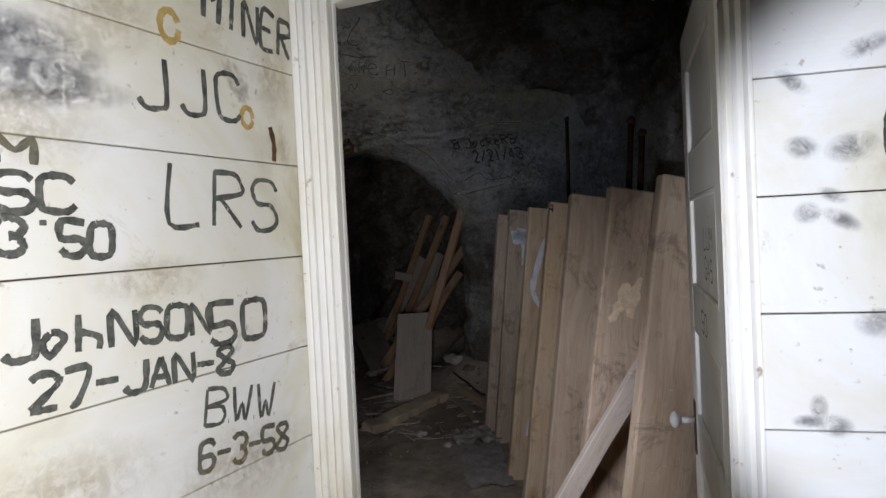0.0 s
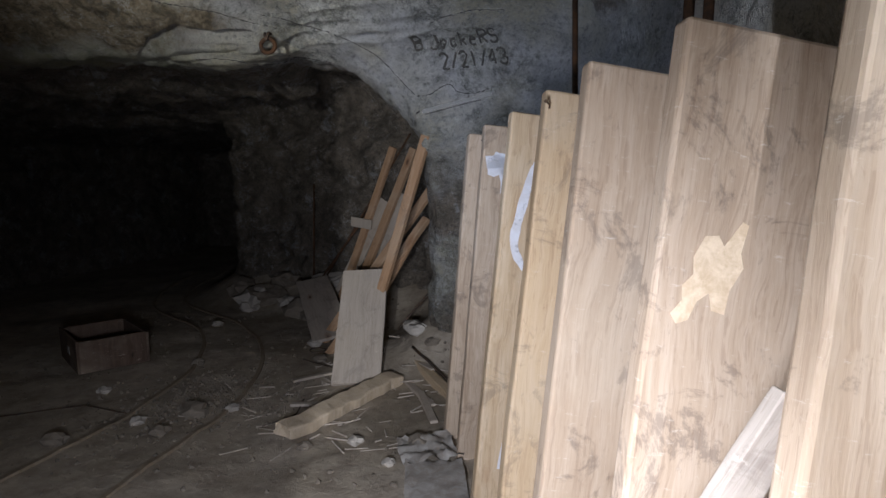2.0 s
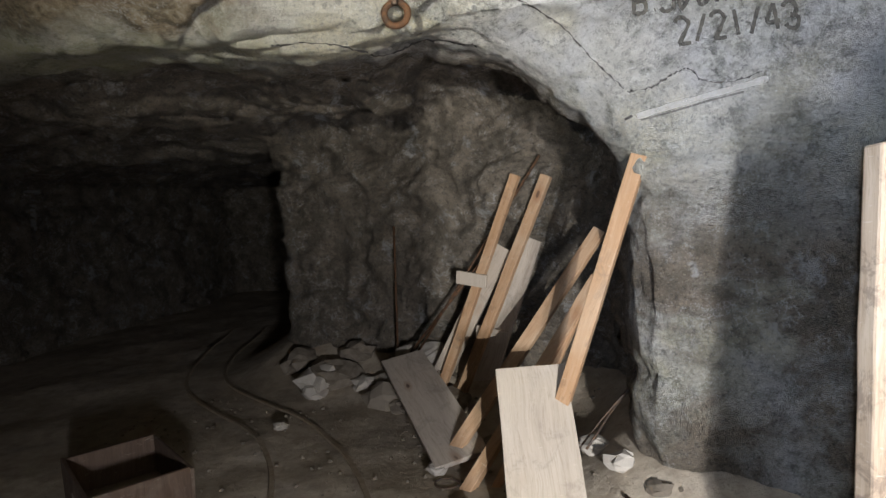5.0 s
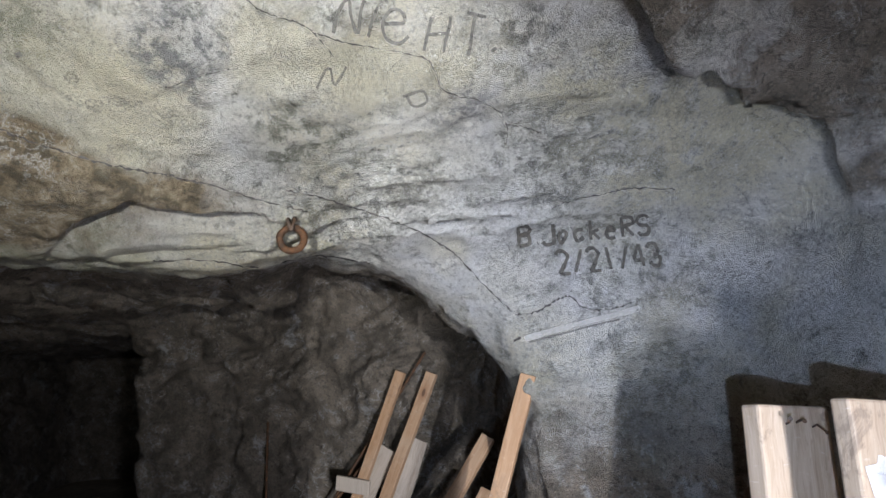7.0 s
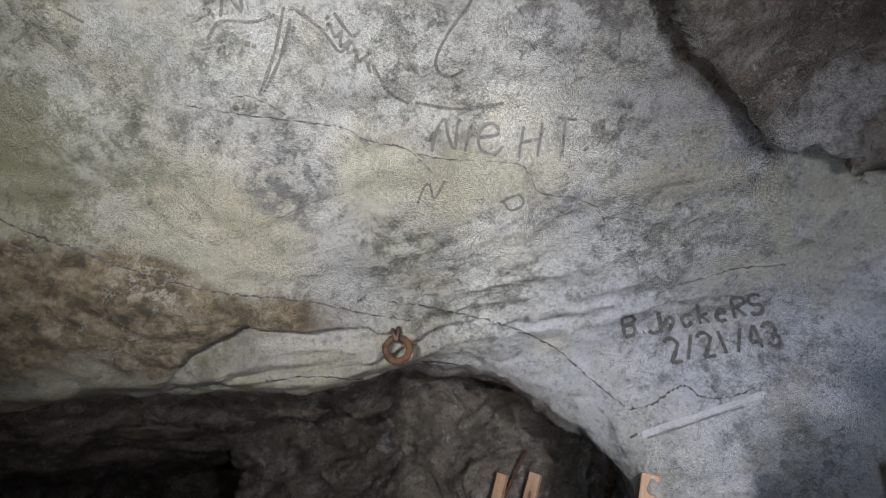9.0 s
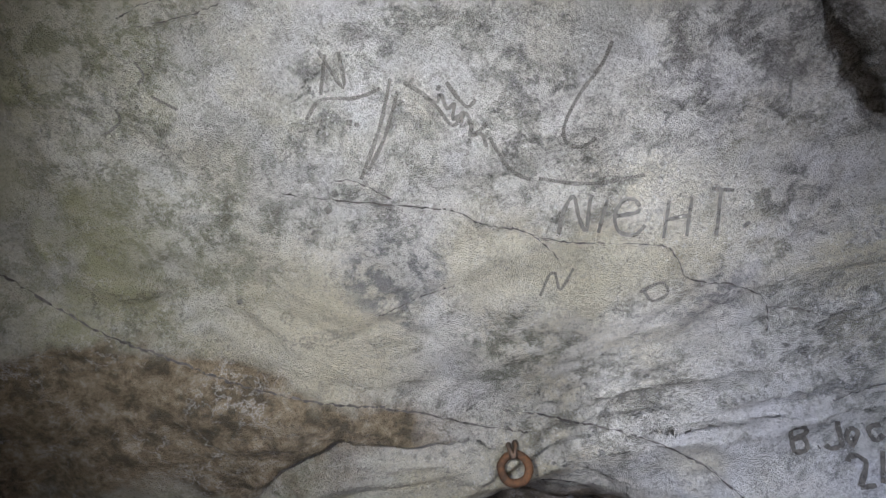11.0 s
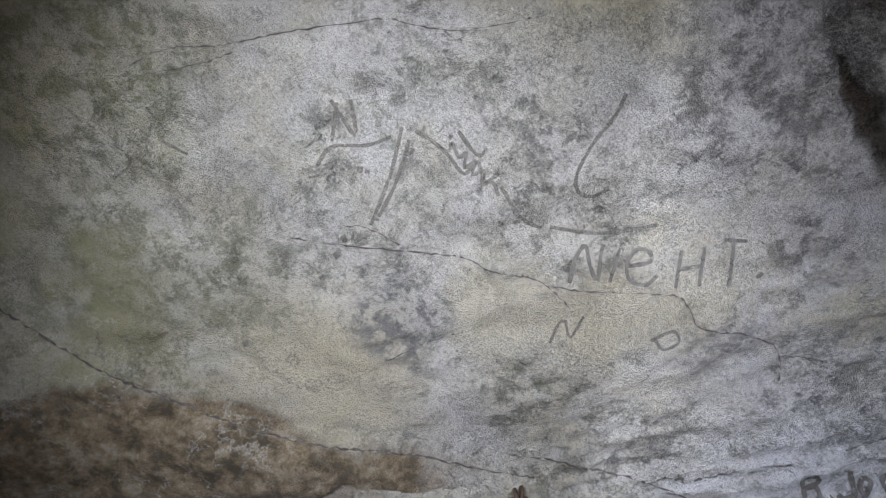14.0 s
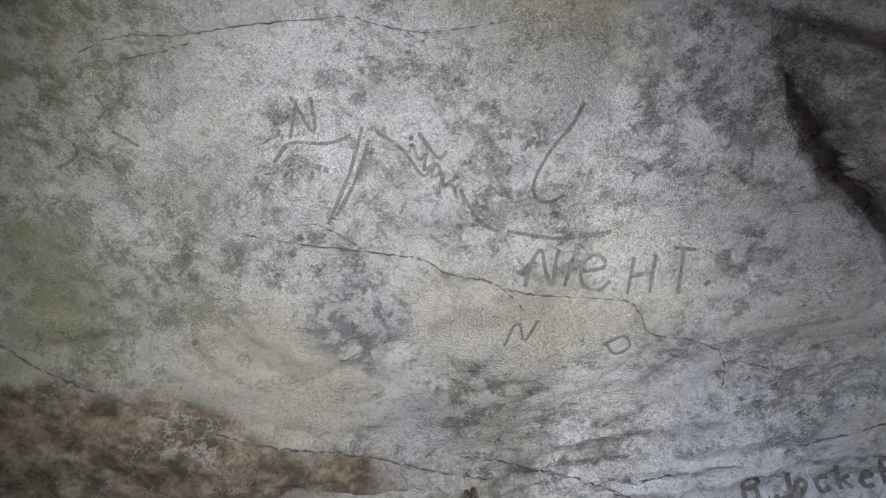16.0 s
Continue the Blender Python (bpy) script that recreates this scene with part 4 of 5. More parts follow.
for side in ((-1.18, 7.66, 0.98), (-1.05, 7.62, 0.56)):
    tagged(part("cleat", jitter(box((0.26, 0.03, 0.10), (0, 0, 0), 0.004), 0.003), GREY_WOOD, m=pose(*side, 0, 8, -22)), "short grey cross board nailed to the laths", "board", "cross boards")

# ---- log, loose wood, wire and rubble on the floor ----
log = bmesh.new()
bmesh.ops.create_cube(log, size=1.0, matrix=Matrix.Diagonal((1.00, 0.125, 0.075, 1)))
bmesh.ops.bevel(log, geom=log.edges[:], offset=0.012, segments=2, affect="EDGES", profile=0.5)
for k in range(1, 24):
    bmesh.ops.bisect_plane(log, geom=log.verts[:] + log.edges[:] + log.faces[:], plane_co=(-0.5 + k / 24, 0, 0), plane_no=(1, 0, 0))
for v in log.verts:
    # splintered at one end, wavy along the bark edge
    v.co.y += 0.018 * noise.noise(Vector((v.co.x * 9, v.co.z * 4, 2.0))) + 0.02 * math.sin(4 * v.co.x)
    v.co.z += 0.012 * noise.noise(Vector((v.co.x * 7, v.co.y * 12, 7.0)))
    if v.co.x < -0.44:
        v.co.x += 0.10 * noise.noise(Vector((v.co.y * 40, v.co.z * 40, 1.0))) - 0.5 * abs(v.co.y)
jitter(log, 0.006, 14)
tagged(part("log", log, SPLIT_WOOD, m=basis((-0.55, 5.10, ground_z(-0.55, 5.1) + 0.055), (0.45, 0.92, 0.0)) @ pose(0, 0, 0, 12, 0, 0)), "split pale slab of wood with splintered ends lying on the dirt", "wood slab")


def strewn(name, label, category, spots, maker, material, group):
    for number, (x, y, turn) in enumerate(spots):
        ob = part(name, maker(number), material, m=pose(x, y, ground_z(x, y), 0, 0, turn))
        tagged(ob, label, category, group)


strewn("wood_strip", "thin dusty wood strip lying on the dirt", "wood strip", [(-0.78, 5.15, 8), (-0.70, 5.75, 58), (-0.15, 5.35, -60), (-0.20, 5.75, -48), (-0.95, 5.70, 40), (-0.05, 5.1, -70)],
       lambda k: jitter(box((0.32 + 0.1 * (k % 3), 0.05, 0.018), (0, 0, 0.012), 0.003), 0.004, 8, k), GREY_WOOD, "strips on the floor")
beam = leaning("beam", (0.30, 4.95, 0.02), (-0.28, 5.95, 0.10), (0, 0, -1), (0.09, 0.07), PLANK_YELLOW, "squared yellow timber lying along the rock foot", "beam", seed=4.4)

pebbles = random.Random(5)
def stone_mesh(seed, size, material):
    bm = bmesh.new()
    bmesh.ops.create_icosphere(bm, subdivisions=2, radius=size)
    for v in bm.verts:
        v.co += noise.noise_vector(v.co * (1.6 / size) + Vector((seed * 3.3, seed, 0))) * size * 0.5
        v.co.z *= 0.6
    return mesh_of(bm, "stone", material)


STONES = [stone_mesh(k, 0.035, PALE_STONE if k % 2 else BROWN_STONE) for k in range(6)]
for number, (x, y, size) in enumerate([(-1.54, 4.65, 1.6), (-1.78, 4.79, 1.4), (-1.50, 4.95, 2.4), (-1.30, 5.05, 1.3), (-0.62, 4.55, 1.2), (-0.35, 4.62, 1.3), (0.00, 4.60, 1.8), (-0.10, 4.35, 1.0), (-1.1, 6.1, 1.5), (-1.3, 6.5, 1.8),
                                       (-2.1, 6.0, 1.6), (-2.4, 5.3, 1.3), (-2.0, 4.4, 1.8), (-0.3, 6.1, 2.2), (-0.15, 5.9, 1.6), (-0.4, 6.4, 2.4), (-1.7, 7.6, 2.6), (-2.0, 8.0, 3.0), (-1.0, 6.9, 2.0), (-2.6, 7.2, 1.7)]):
    ob = new("stone", STONES[number % 6])
    ob.matrix_basis = pose(x, y, ground_z(x, y) + 0.01 * size, 0, 0, number * 47) @ Matrix.Scale(size, 4)
    tagged(ob, "angular pale stone lying on the dirt", "stone", "loose stones")
for number in range(17):
    x, y, size = pebbles.uniform(-3.0, -1.3), 0.0, pebbles.uniform(2.2, 6.5)
    y = 8.22 - 0.43 * (x + 1.5) - pebbles.uniform(0.15, 0.75)
    ob = new("stone", STONES[number % 6])
    ob.matrix_basis = pose(x, y, ground_z(x, y) + 0.008 * size, pebbles.uniform(-20, 20), 0, number * 67) @ Matrix.Scale(size, 4)
    tagged(ob, "broken brown rock piled at the recess foot", "stone", "fallen rocks")
splinters = bmesh.new()
for k in range(130):
    x, y = pebbles.gauss(-0.55, 0.45), pebbles.gauss(5.35, 0.45)
    if east_distance(np.array([x]), np.array([y]))[0] > -0.1:
        continue
    a, length = pebbles.uniform(0, math.tau), pebbles.uniform(0.04, 0.20)
    rod((x, y, ground_z(x, y) + 0.006), (x + length * math.cos(a), y + length * math.sin(a), ground_z(x, y) + 0.012), pebbles.uniform(0.002, 0.006), 4, splinters)
tagged(part("splinters", splinters, GREY_WOOD), "scattered grey wood splinters on the dirt", "splinters", kind="stuff")
gravel_verts, gravel_faces = [], []
lump = STONES[1]
for k in range(2200):
    if k % 5 > 2:
        x, y = pebbles.gauss(-1.60, 0.30), pebbles.gauss(5.15, 0.35)
    else:
        x, y = pebbles.uniform(-4, 0.3), pebbles.uniform(2.5, 8)
    if east_distance(np.array([x]), np.array([y]))[0] > -0.05:
        continue
    size = pebbles.choice((0.12, 0.16, 0.2, 0.3, 0.45))
    m = pose(x, y, ground_z(x, y) + 0.008 * size, pebbles.uniform(0, 360), 0, pebbles.uniform(0, 360)) @ Matrix.Scale(size, 4)
    start = len(gravel_verts)
    corners = [(1, 0, 0), (-1, 0.2, 0), (0.1, 1, 0), (0, -1, 0.1), (0.1, 0, 0.7), (0, 0, -0.7)]
    gravel_verts += [m @ (Vector(c) * 0.04) for c in corners]
    gravel_faces += [tuple(start + i for i in f) for f in ((0, 2, 4), (2, 1, 4), (1, 3, 4), (3, 0, 4), (2, 0, 5), (1, 2, 5), (3, 1, 5), (0, 3, 5))]
gravel = bpy.data.meshes.new("gravel")
gravel.from_pydata(gravel_verts, [], gravel_faces)
gravel.materials.append(BROWN_STONE)
tagged(new("gravel", gravel), "scattered small pale rubble on the floor", "gravel", kind="stuff")


def curve_through(points, count=40):
    return [(*p, 0) for p in smoothed(points, count // max(1, len(points) - 1))]


def rail_track(points, name="rail"):
    """A light mine rail: foot, web and rounded head swept along a curve of the plan."""
    section = [(-0.030, 0), (0.030, 0), (0.030, 0.006), (0.006, 0.014), (0.006, 0.040), (0.016, 0.046), (0.014, 0.058), (-0.014, 0.058), (-0.016, 0.046), (-0.006, 0.040), (-0.006, 0.014), (-0.030, 0.006)]
    line = [Vector(p) for p in curve_through(points, 60)]
    bm = bmesh.new()
    rings = []
    for i, p in enumerate(line):
        ahead = (line[min(i + 1, len(line) - 1)] - line[max(i - 1, 0)]).normalized()
        side = Vector((ahead.y, -ahead.x, 0))
        z = ground_z(p.x, p.y)
        rings.append([bm.verts.new((p.x + side.x * a, p.y + side.y * a, z - 0.038 + b)) for a, b in section])
    for one, two in zip(rings, rings[1:]):
        for k in range(len(section)):
            j = (k + 1) % len(section)
            bm.faces.new((one[k], one[j], two[j], two[k]))
    bm.faces.new(rings[0]), bm.faces.new(rings[-1][::-1])
    return part(name, bm, DUSTY_RAIL)


tagged(rail_track([(-1.20, 2.2), (-1.32, 4.1), (-1.31, 4.6), (-1.36, 5.3), (-1.64, 6.2), (-2.36, 7.27), (-3.9, 8.7), (-4.6, 11)]), "rusty narrow mine rail curving into the gallery, half buried", "rail", "mine rails")
tagged(rail_track([(-1.95, 2.2), (-1.93, 4.0), (-1.89, 4.5), (-1.95, 5.25), (-2.10, 5.95), (-2.65, 6.95), (-4.2, 8.5), (-5.1, 11)]), "rusty narrow mine rail curving into the gallery, half buried", "rail", "mine rails")


def wire(points, radius, label):
    line = [(x, y, z + ground_z(x, y)) for x, y, z in points]
    bm = tube([Vector(a).lerp(Vector(b), k / 4) for a, b in zip(line, line[1:]) for k in range(4)] + [Vector(line[-1])], radius, 5)
    tagged(part("wire", jitter(bm, 0.012, 7), DARK_IRON, smooth=True), label, "wire", "loose wires")


wire([(-1.25, 6.1, 0.01), (-1.0, 5.9, 0.02), (-0.75, 5.75, 0.01)], 0.004, "thin dark wire lying on the dirt")
wire([(-0.45, 6.2, 0.12), (-0.20, 6.45, 0.20), (-0.12, 6.35, 0.45), (-0.05, 6.2, 0.55)], 0.007, "bent dark wire against the rock")
wire([(-0.50, 6.3, 0.08), (-0.22, 6.35, 0.22), (-0.10, 6.25, 0.40), (-0.02, 6.15, 0.30)], 0.006, "bent dark wire against the rock")
wire([(-0.30, 5.9, 0.03), (0.00, 5.55, 0.04), (0.25, 5.30, 0.02)], 0.010, "dark cable along the rock foot")
wire([(-1.9, 4.9, 0.01), (-2.3, 5.0, 0.02), (-2.8, 4.8, 0.01)], 0.005, "thin dark wire lying on the dirt")
wire([(-0.9, 5.25, 0.01), (-0.85, 5.0, 0.01), (-0.98, 4.8, 0.01)], 0.004, "thin dark wire lying on the dirt")
coil = [(-1.22 + 0.07 * math.cos(a), 6.35 + 0.05 * math.sin(a), 0.01) for a in np.linspace(0, 6.0, 14)]
wire(coil, 0.006, "small coil of dark wire on the dirt")

rag = bmesh.new()
bmesh.ops.create_grid(rag, x_segments=14, y_segments=14, size=0.15)
for v in rag.verts:
    v.co.z = 0.045 + 0.04 * noise.noise(v.co * 14) + 0.02 * noise.noise(v.co * 40)
    v.co.x *= 1 + 0.3 * noise.noise(v.co * 9)
tagged(part("rag", rag, RAG, m=pose(0.08, 4.50, ground_z(0.08, 4.5) - 0.01, 0, 0, 25), smooth=True), "crumpled pale sheet of paper at the plank foot", "rag")
sack = bmesh.new()
bmesh.ops.create_grid(sack, x_segments=10, y_segments=24, size=0.5)
for v in sack.verts:
    v.co = Vector((v.co.x * 0.28, v.co.y * 0.75, 0.03 + 0.02 * noise.noise(v.co * 9)))
tagged(part("sheet", sack, RAG, m=pose(0.20, 4.0, ground_z(0.2, 4.0) - 0.005, 0, 0, 12), smooth=True), "dusty pale strip of sheeting on the dirt", "sheet")

# open wooden box by the rails
crate = tagged(new("wooden_box"), "open dark wooden box with a paper scrap on its side", "box")
crate.matrix_basis = basis((-2.98, 6.05, ground_z(-2.98, 6.05)), (0.72, -0.62, 0))
for size, centre in (((0.74, 0.02, 0.26), (0, -0.25, 0.13)), ((0.74, 0.02, 0.24), (0, 0.25, 0.12)), ((0.02, 0.48, 0.25), (-0.36, 0, 0.125)), ((0.02, 0.48, 0.25), (0.36, 0, 0.125))):
    part("side", jitter(box(size, centre, 0.003), 0.008, 6), DARK_WOOD, crate)
part("base", box((0.70, 0.48, 0.015), (0, 0, 0.012)), DARK_WOOD, crate)
part("paper_scrap", box((0.09, 0.003, 0.06), (0.05, -0.2635, 0.14)), RAG, crate, "torn pale paper scrap")

bottle = rod((0, 0, 0), (0, 0, 0.15), 0.032, 16)
rod((0, 0, 0.15), (0, 0, 0.19), 0.032, 16, bottle, 0.013)
rod((0, 0, 0.19), (0, 0, 0.24), 0.013, 16, bottle)
tagged(part("bottle", bottle, GLASS, m=pose(0.27, 3.02, ground_z(0.27, 3.02)), smooth=True), "small green glass bottle standing on the dirt", "bottle")

# iron ring on its staple in the brow
ring_thing = tagged(new("iron_ring"), "rusty iron ring hanging from a staple in the brow", "iron ring")
ring_at = Vector((-1.119, 5.525, 2.315))
ring_thing.matrix_basis = Matrix.Translation(ring_at) @ pose(0, 0, 0, 0, 0, 8)
bm = bmesh.new()
around, tubes = 28, 10
loops = [[bm.verts.new(((0.047 + 0.014 * math.cos(b)) * math.cos(a), 0.014 * math.sin(b), (0.047 + 0.014 * math.cos(b)) * math.sin(a))) for b in (math.tau * j / tubes for j in range(tubes))] for a in (math.tau * i / around for i in range(around))]
for i in range(around):
    for j in range(tubes):
        bm.faces.new((loops[i][j], loops[(i + 1) % around][j], loops[(i + 1) % around][(j + 1) % tubes], loops[i][(j + 1) % tubes]))
part("ring", jitter(bm, 0.003, 30), RUST, ring_thing, smooth=True)
part("staple", tube([(-0.012, 0.10, 0.085), (-0.012, 0.0, 0.085), (-0.011, -0.024, 0.07), (-0.004, -0.024, 0.03), (0.004, -0.024, 0.03), (0.011, -0.024, 0.07), (0.012, 0.0, 0.085), (0.012, 0.10, 0.085)], 0.009, 6), DARK_IRON, ring_thing, "dark iron staple", smooth=True)


# ---- writing on the rock and the boards ----


def rock_marks(name, board, strokes, thick, material, label, ragged=False):
    """Strokes projected onto the rock from a camera pose, to fit that view: x to the right and y up, in thousandths of
    the distance.
    """
    eye, turn = board.translation, board.to_3x3()
    lay = lambda a, b: on_rock(eye, turn @ Vector((a / 1000, b / 1000, -1)))
    thing = tagged(new(name), label, "writing" if name == "writing" else name.replace("_", " "))
    thing.location = lay(*strokes[0][0])
    for stroke in strokes:
        part("stroke", ribbons([stroke], thick, lambda a, b: lay(a, b) - thing.location, ragged), material, thing)
    return thing


def set_line(text, x, y, width, height, turn=0.0, slope=0.0, gap=0.3):
    c, s = math.cos(radians(turn)), math.sin(radians(turn))
    return [[(x + a * c - b * s, y + a * s + b * c) for a, b in run] for run in strokes_of(text, width, height, gap, slope)]


BROW_VIEW = look((-0.634, 3.122, 1.671), (-0.847, 5.111, 1.649), -5.1)
rock_marks("writing", BROW_VIEW, set_line("B", 262, 268, 27, 36, 9.5, 0.1) + [[(293, 274), (295, 275)]] + set_line("JockeRS", 303, 272, 206, 36, 9, 0.1), 7.0, SMOKE, "smoked black name and initial on the pale brow rock")
rock_marks("writing", BROW_VIEW, set_line("2/21/43", 333, 222, 195, 40, 8, -0.1), 7.0, SMOKE, "smoked black date 2/21/43 on the pale brow rock")

ROOF_VIEW = look((-0.905, 3.335, 2.129), (-1.220, 5.055, 3.099), -5.6)
rock_marks("writing", ROOF_VIEW, [[(212, -58), (222, -18), (238, 4), (246, -30), (258, -52), (264, -8), (268, 6)], [(278, -56), (294, -2)], [(306, -30), (345, -22), (340, -4), (320, -4), (306, -28), (312, -54), (338, -60), (356, -44)],
                                   [(386, -66), (396, -4)], [(390, -36), (428, -28)], [(424, -62), (434, 2)], [(474, -62), (482, 14)], [(466, 14), (504, 12)], [(528, 8), (530, 10)], [(518, -48), (530, -40)]],
           7, THIN_SMOKE, "smoked black word NIGHT on the pale roof rock")
rock_marks("writing", ROOF_VIEW, [[(-168, 236), (-176, 172)], [(-178, 240), (-138, 182), (-146, 240)], [(-200, 132), (-176, 164), (-120, 166), (-80, 180)], [(-178, 130), (-174, 128)], [(-122, 124), (-114, 122)]], 6.5, FAINT, "faded grey scrawl on the pale roof rock")
rock_marks("writing", ROOF_VIEW, [[(-62, 196), (-80, 120), (-112, 36)], [(-50, 176), (-72, 104), (-100, 50)], [(-40, 190), (-10, 172), (14, 150), (40, 120), (62, 140), (74, 108), (96, 122)], [(30, 190), (52, 160), (66, 150), (78, 162)],
                                   [(100, 100), (132, 50), (166, 32)], [(180, 34), (262, 24), (356, 38)]], 6.5, FAINT, "faded grey arrow scrawl on the pale roof rock")
rock_marks("writing", ROOF_VIEW, [[(304, 252), (284, 212), (250, 170), (224, 120), (226, 92), (250, 84), (276, 98)]], 6, FAINT, "faded grey curl on the pale roof rock")
rock_marks("writing", ROOF_VIEW, [[(180, -156), (196, -122), (206, -120)], [(206, -118), (214, -146), (236, -112)], [(346, -152), (382, -136), (392, -154), (366, -166), (352, -148)]], 5, FAINT, "faded brown letters on the pale roof rock")
rock_marks("writing", ROOF_VIEW, [[(-478, 226), (-464, 206), (-474, 190)], [(-510, 152), (-504, 132), (-530, 112)], [(-452, 172), (-410, 150)]], 5, FAINT, "faded grey strokes on the pale roof rock")


def seen_lines(*runs):
    """Lines in pixels of the 1568 by 882 camera view, made the drawing's own x and y."""
    return [[((int(a) - 784) * 0.9217, (441 - int(b)) * 0.9217) for a, b in (pair.split(",") for pair in run.split())] for run in runs]


# flat dark ribbons that put the shade of cracks and holes into colour
CRACK = brushed("painted_crack_shade", (0.045, 0.04, 0.036), (0.12, 0.11, 0.10), 0.95, 30.0)
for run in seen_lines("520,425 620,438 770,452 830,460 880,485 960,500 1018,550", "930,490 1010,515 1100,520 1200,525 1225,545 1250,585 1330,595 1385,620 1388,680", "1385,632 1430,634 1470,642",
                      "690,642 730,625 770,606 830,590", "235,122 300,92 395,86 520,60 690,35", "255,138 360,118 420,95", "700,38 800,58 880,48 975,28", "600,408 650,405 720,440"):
    rock_marks("crack", ROOF_VIEW, [run], 2.1, CRACK, "dark line painted for the shade of a crack in the pale roof rock", True)
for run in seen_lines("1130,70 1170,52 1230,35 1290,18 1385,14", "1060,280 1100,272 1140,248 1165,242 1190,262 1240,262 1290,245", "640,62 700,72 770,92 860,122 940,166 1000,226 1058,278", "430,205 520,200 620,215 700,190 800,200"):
    rock_marks("crack", BROW_VIEW, [run], 2.4, CRACK, "dark line painted for the shade between layers of the brow", True)
rock_marks("drill_hole", BROW_VIEW, seen_lines("1062,322 1064,326"), 15, CRACK, "flat black spot painted for a drill hole in the rock corner")
# half barrel drawn flat, the shade of its lower edge painted as a grey line
rock_marks("drill_groove", BROW_VIEW, seen_lines("1078,322 1130,306 1190,288 1250,272 1296,258"), 9, PALE_MARK, "pale straight half barrel of an old drill hole")
rock_marks("drill_groove", BROW_VIEW, seen_lines("1085,328 1140,313 1200,295 1258,280"), 3.5, FAINT, "grey line painted for the shade under an old drill hole")
rock_marks("smoke_spots", ROOF_VIEW, seen_lines("588,296 592,298", "638,302 648,304", "612,420 618,432", "598,450 606,460", "574,492 578,496", "752,230 758,233", "800,243 806,247", "440,608 444,616"), 11, THIN_SMOKE, "scattered sooty spots on the pale roof rock")
rock_marks("zigzag", ROOF_VIEW, seen_lines("780,262 800,270 805,255 818,282 830,272 828,300 846,288 842,312 862,305 858,328 878,326 888,350"), 6.5, THIN_SMOKE, "sooty zigzag drawn on the pale roof rock")
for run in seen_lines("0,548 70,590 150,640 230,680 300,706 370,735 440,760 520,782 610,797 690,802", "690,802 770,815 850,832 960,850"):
    rock_marks("crack", ROOF_VIEW, [run], 3.4, CRACK, "long dark line painted for the shade where a slab hangs from the roof", True)
FAR_VIEW = look((0.42, 2.34, 1.29), (-0.20, 4.25, 1.0), 0.3)
rock_marks("writing", FAR_VIEW, set_line("MiKe", -672, 175, 120, 62) + set_line("T", -520, 178, 30, 56) + set_line("1975", -648, 112, 96, 52), 8, PALE_MARK, "white painted letters and year on the far gallery wall")


def board_marks(wall, strokes, thick, material, label, lift=0.0025):
    for number, stroke in enumerate(strokes):
        part("brush_stroke", ribbons([stroke], thick, lambda x, z: (x, -lift - 0.0002 * (number % 5), z)), material, bpy.data.objects[wall], label)


def lay_line(text, corner, along, height, gap=0.28, slope=0.0):
    """A text from its lower left corner to its lower right one, in a wall's own x and z."""
    (ax, az), (bx, bz) = corner, along
    width = math.hypot(bx - ax, bz - az)
    return set_line(text, ax, az, width, height, math.degrees(math.atan2(bz - az, bx - ax)), slope, gap)


board_marks("wall_west", lay_line("MINER", (2.708, 1.977), (2.985, 1.945), 0.085), 0.013, PAINT_BLACK, "brushed black letters")
board_marks("wall_west", lay_line("JJC", (2.544, 1.765), (2.830, 1.770), 0.098, 0.35), 0.0115, PAINT_BLACK, "brushed black initials")
board_marks("wall_west", lay_line("LRS", (2.594, 1.547), (2.925, 1.522), 0.115, 0.32), 0.0115, PAINT_BLACK, "brushed black initials")
board_marks("wall_west", lay_line("JohNSON", (2.287, 1.338), (2.690, 1.318), 0.062, 0.2), 0.013, PAINT_BLACK, "brushed black name")
board_marks("wall_west", lay_line("50", (2.680, 1.290), (2.860, 1.285), 0.085), 0.014, PAINT_BLACK, "brushed black number")
board_marks("wall_west", lay_line("27-JAN-8", (2.320, 1.254), (2.745, 1.224), 0.055, 0.22), 0.013, PAINT_BLACK, "brushed black date")
board_marks("wall_west", lay_line("BWW", (2.651, 1.131), (2.865, 1.095), 0.074, 0.3) + [[(2.712, 1.123), (2.714, 1.123)], [(2.785, 1.111), (2.787, 1.111)], [(2.848, 1.100), (2.850, 1.100)]], 0.009, PAINT_BLACK, "brushed black initials")
board_marks("wall_west", lay_line("6-3-58", (2.630, 1.042), (2.895, 1.008), 0.058, 0.18), 0.012, PAINT_BLACK, "brushed black date")
board_marks("wall_west", lay_line("SC", (2.290, 1.566), (2.425, 1.566), 0.058, 0.2) + lay_line("M", (2.295, 1.640), (2.370, 1.640), 0.04), 0.013, PAINT_BLACK, "brushed black initials")
board_marks("wall_west", lay_line("3'50", (2.285, 1.502), (2.480, 1.488), 0.055, 0.2), 0.013, PAINT_BLACK, "brushed black numbers")
board_marks("wall_west", [[(2.622 + 0.022 * math.cos(a), 1.933 + 0.030 * math.sin(a)) for a in np.linspace(0.4, 6.2, 9)]], 0.014, OCHRE, "ochre ring stain")
board_marks("wall_west", [[(2.818 + 0.017 * math.cos(a), 1.782 + 0.022 * math.sin(a)) for a in np.linspace(0.0, 6.0, 9)]], 0.012, OCHRE, "ochre ring stain")
board_marks("wall_west", [[(2.897, 1.690), (2.900, 1.730), (2.890, 1.770)]], 0.016, RUST, "brown scorch streak")


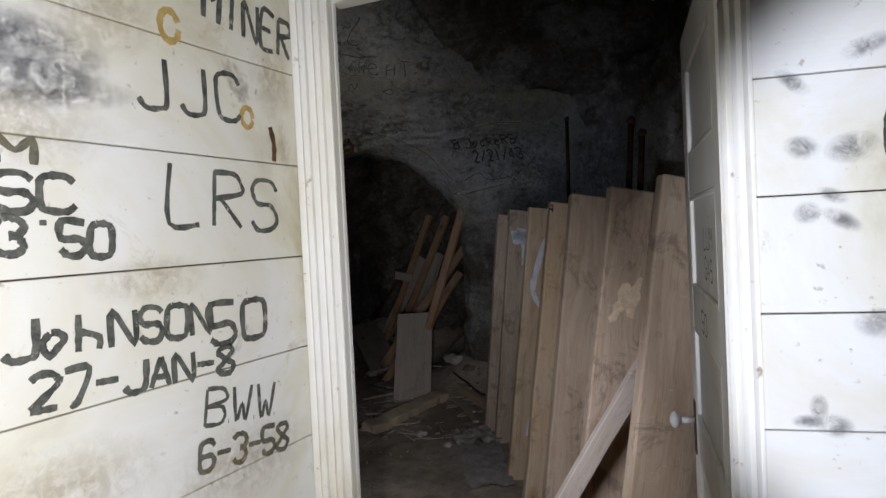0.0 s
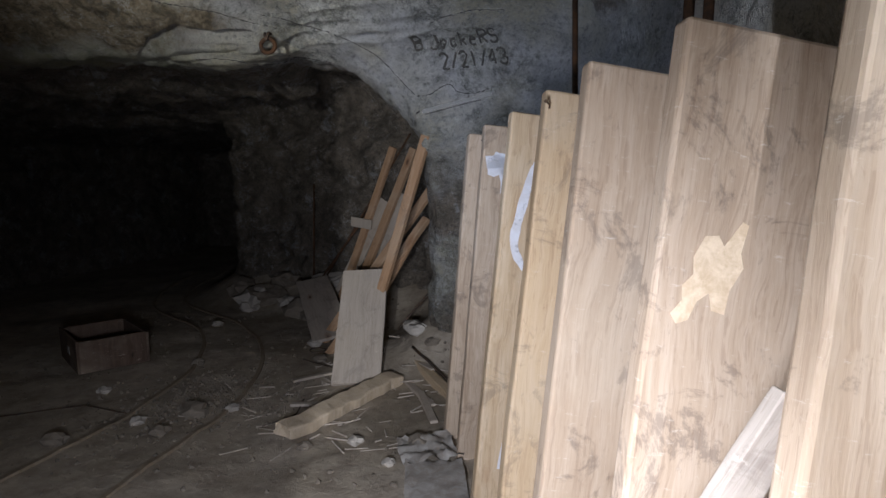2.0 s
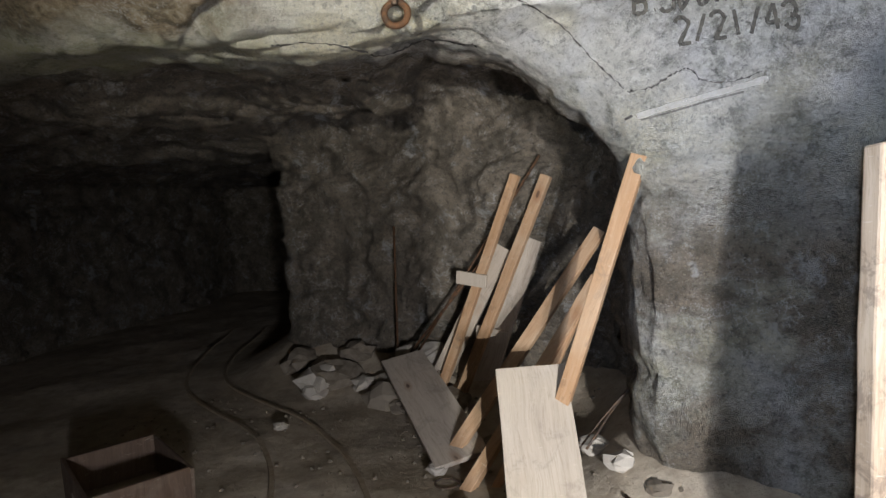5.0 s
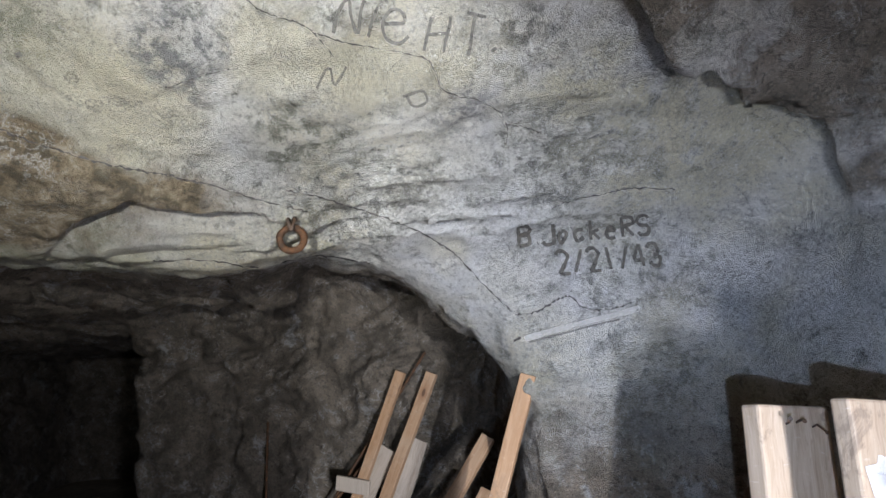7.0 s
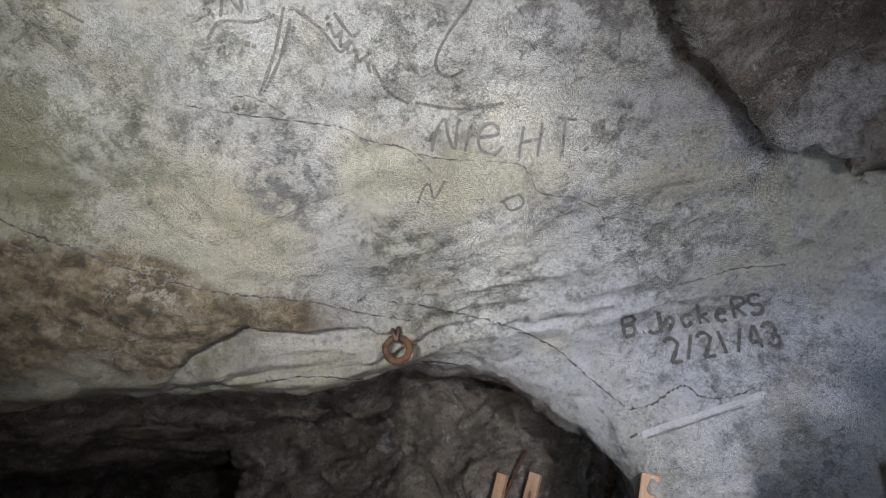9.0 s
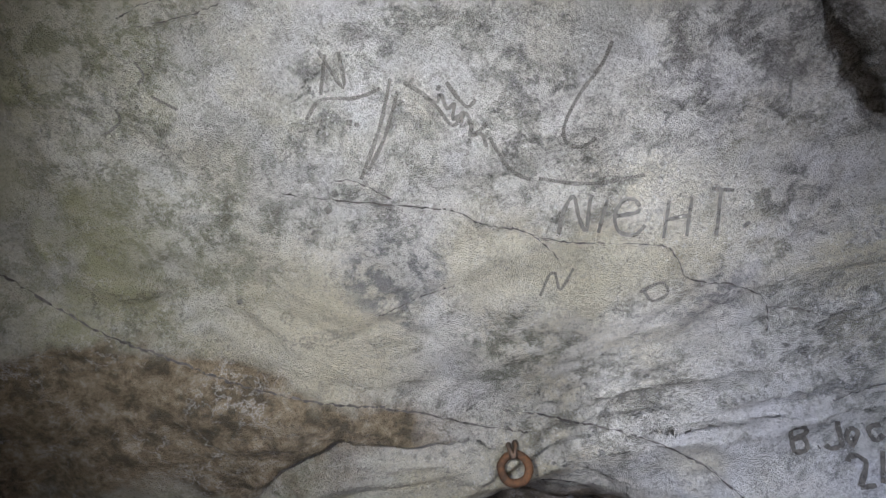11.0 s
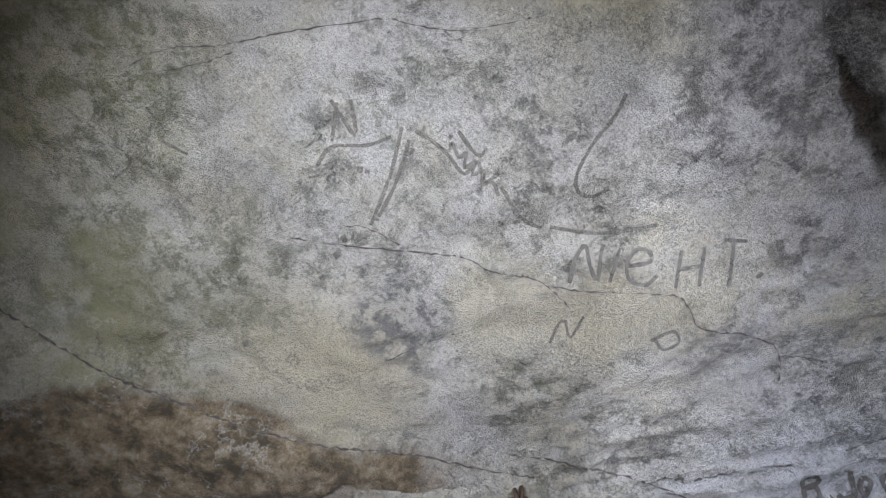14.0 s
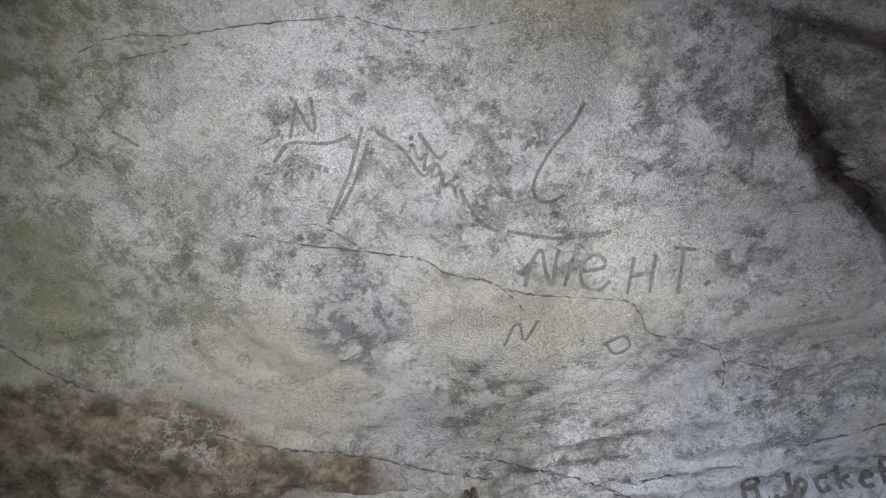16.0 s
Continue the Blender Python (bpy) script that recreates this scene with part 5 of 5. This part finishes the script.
def smudge(wall, x, z, wide, high, material=None, turn=0.0, lift=0.0032):
    bm = bmesh.new()
    bmesh.ops.create_grid(bm, x_segments=2, y_segments=2, size=1.0)
    part("smudge", bm, material or SMUDGE, bpy.data.objects[wall], "soft grey smudge" if not material else "brown stain", m=Matrix.Translation((x, -lift, z)) @ pose(0, 0, 0, 90, 0, 0) @ pose(0, 0, 0, 0, 0, turn) @ Matrix.Diagonal((wide, high, 1, 1)))


for x, z, wide, high, turn in ((0.078, 1.625, 0.034, 0.024, -15), (0.083, 1.505, 0.026, 0.022, 0), (0.140, 1.490, 0.040, 0.018, -30), (0.126, 1.535, 0.030, 0.014, -25), (0.092, 1.145, 0.018, 0.026, 0), (0.118, 1.110, 0.036, 0.024, -10),
                               (0.072, 1.118, 0.030, 0.014, 0), (0.066, 1.745, 0.040, 0.016, -40), (0.190, 1.80, 0.05, 0.02, 20), (0.16, 1.62, 0.05, 0.03, 10), (0.20, 1.30, 0.05, 0.03, 0), (0.30, 1.45, 0.06, 0.04, 0)):
    smudge("wall_door_side", x, z, wide, high, turn=turn)
for x, z, wide, high, turn in ((2.30, 1.83, 0.20, 0.05, 4), (2.25, 1.86, 0.18, 0.04, -3), (2.34, 1.76, 0.22, 0.035, 5), (2.28, 1.795, 0.20, 0.03, 0), (2.40, 1.79, 0.10, 0.05, 20), (2.22, 1.92, 0.12, 0.04, 10)):
    smudge("wall_west", x, z, wide, high, turn=turn, lift=0.0036)
for x, z, wide, high in ((2.45, 1.95, 0.16, 0.12), (2.30, 1.70, 0.20, 0.08), (2.93, 1.73, 0.03, 0.07), (2.75, 1.02, 0.25, 0.10), (2.35, 1.10, 0.22, 0.10), (2.55, 1.44, 0.14, 0.05), (2.90, 1.88, 0.08, 0.10)):
    smudge("wall_west", x, z, wide, high, BROWN_SMUDGE, lift=0.0040)
board_marks("wall_door_side", [[(0.245 + 0.03 * math.cos(a), 1.635 + 0.085 * math.sin(a)) for a in np.linspace(1.2, 4.9, 8)]], 0.011, PAINT_BLACK, "black brushed curl")


def door_marks(strokes, thick, depth):
    for stroke in strokes:
        part("pencil_stroke", ribbons([stroke], thick, lambda x, z: (-x, depth, z)), FAINT, door, "grey pencilled letter stroke")


door_marks(set_line("LUM", -0.44, 1.405, 0.19, 0.055, 0, 0, 0.3) + set_line("GAS.", -0.425, 1.325, 0.22, 0.055, 0, 0, 0.3), 0.006, -0.0095)
door_marks(set_line("'50", -0.50, 1.180, 0.19, 0.055, 0, 0, 0.3), 0.006, 0.002)
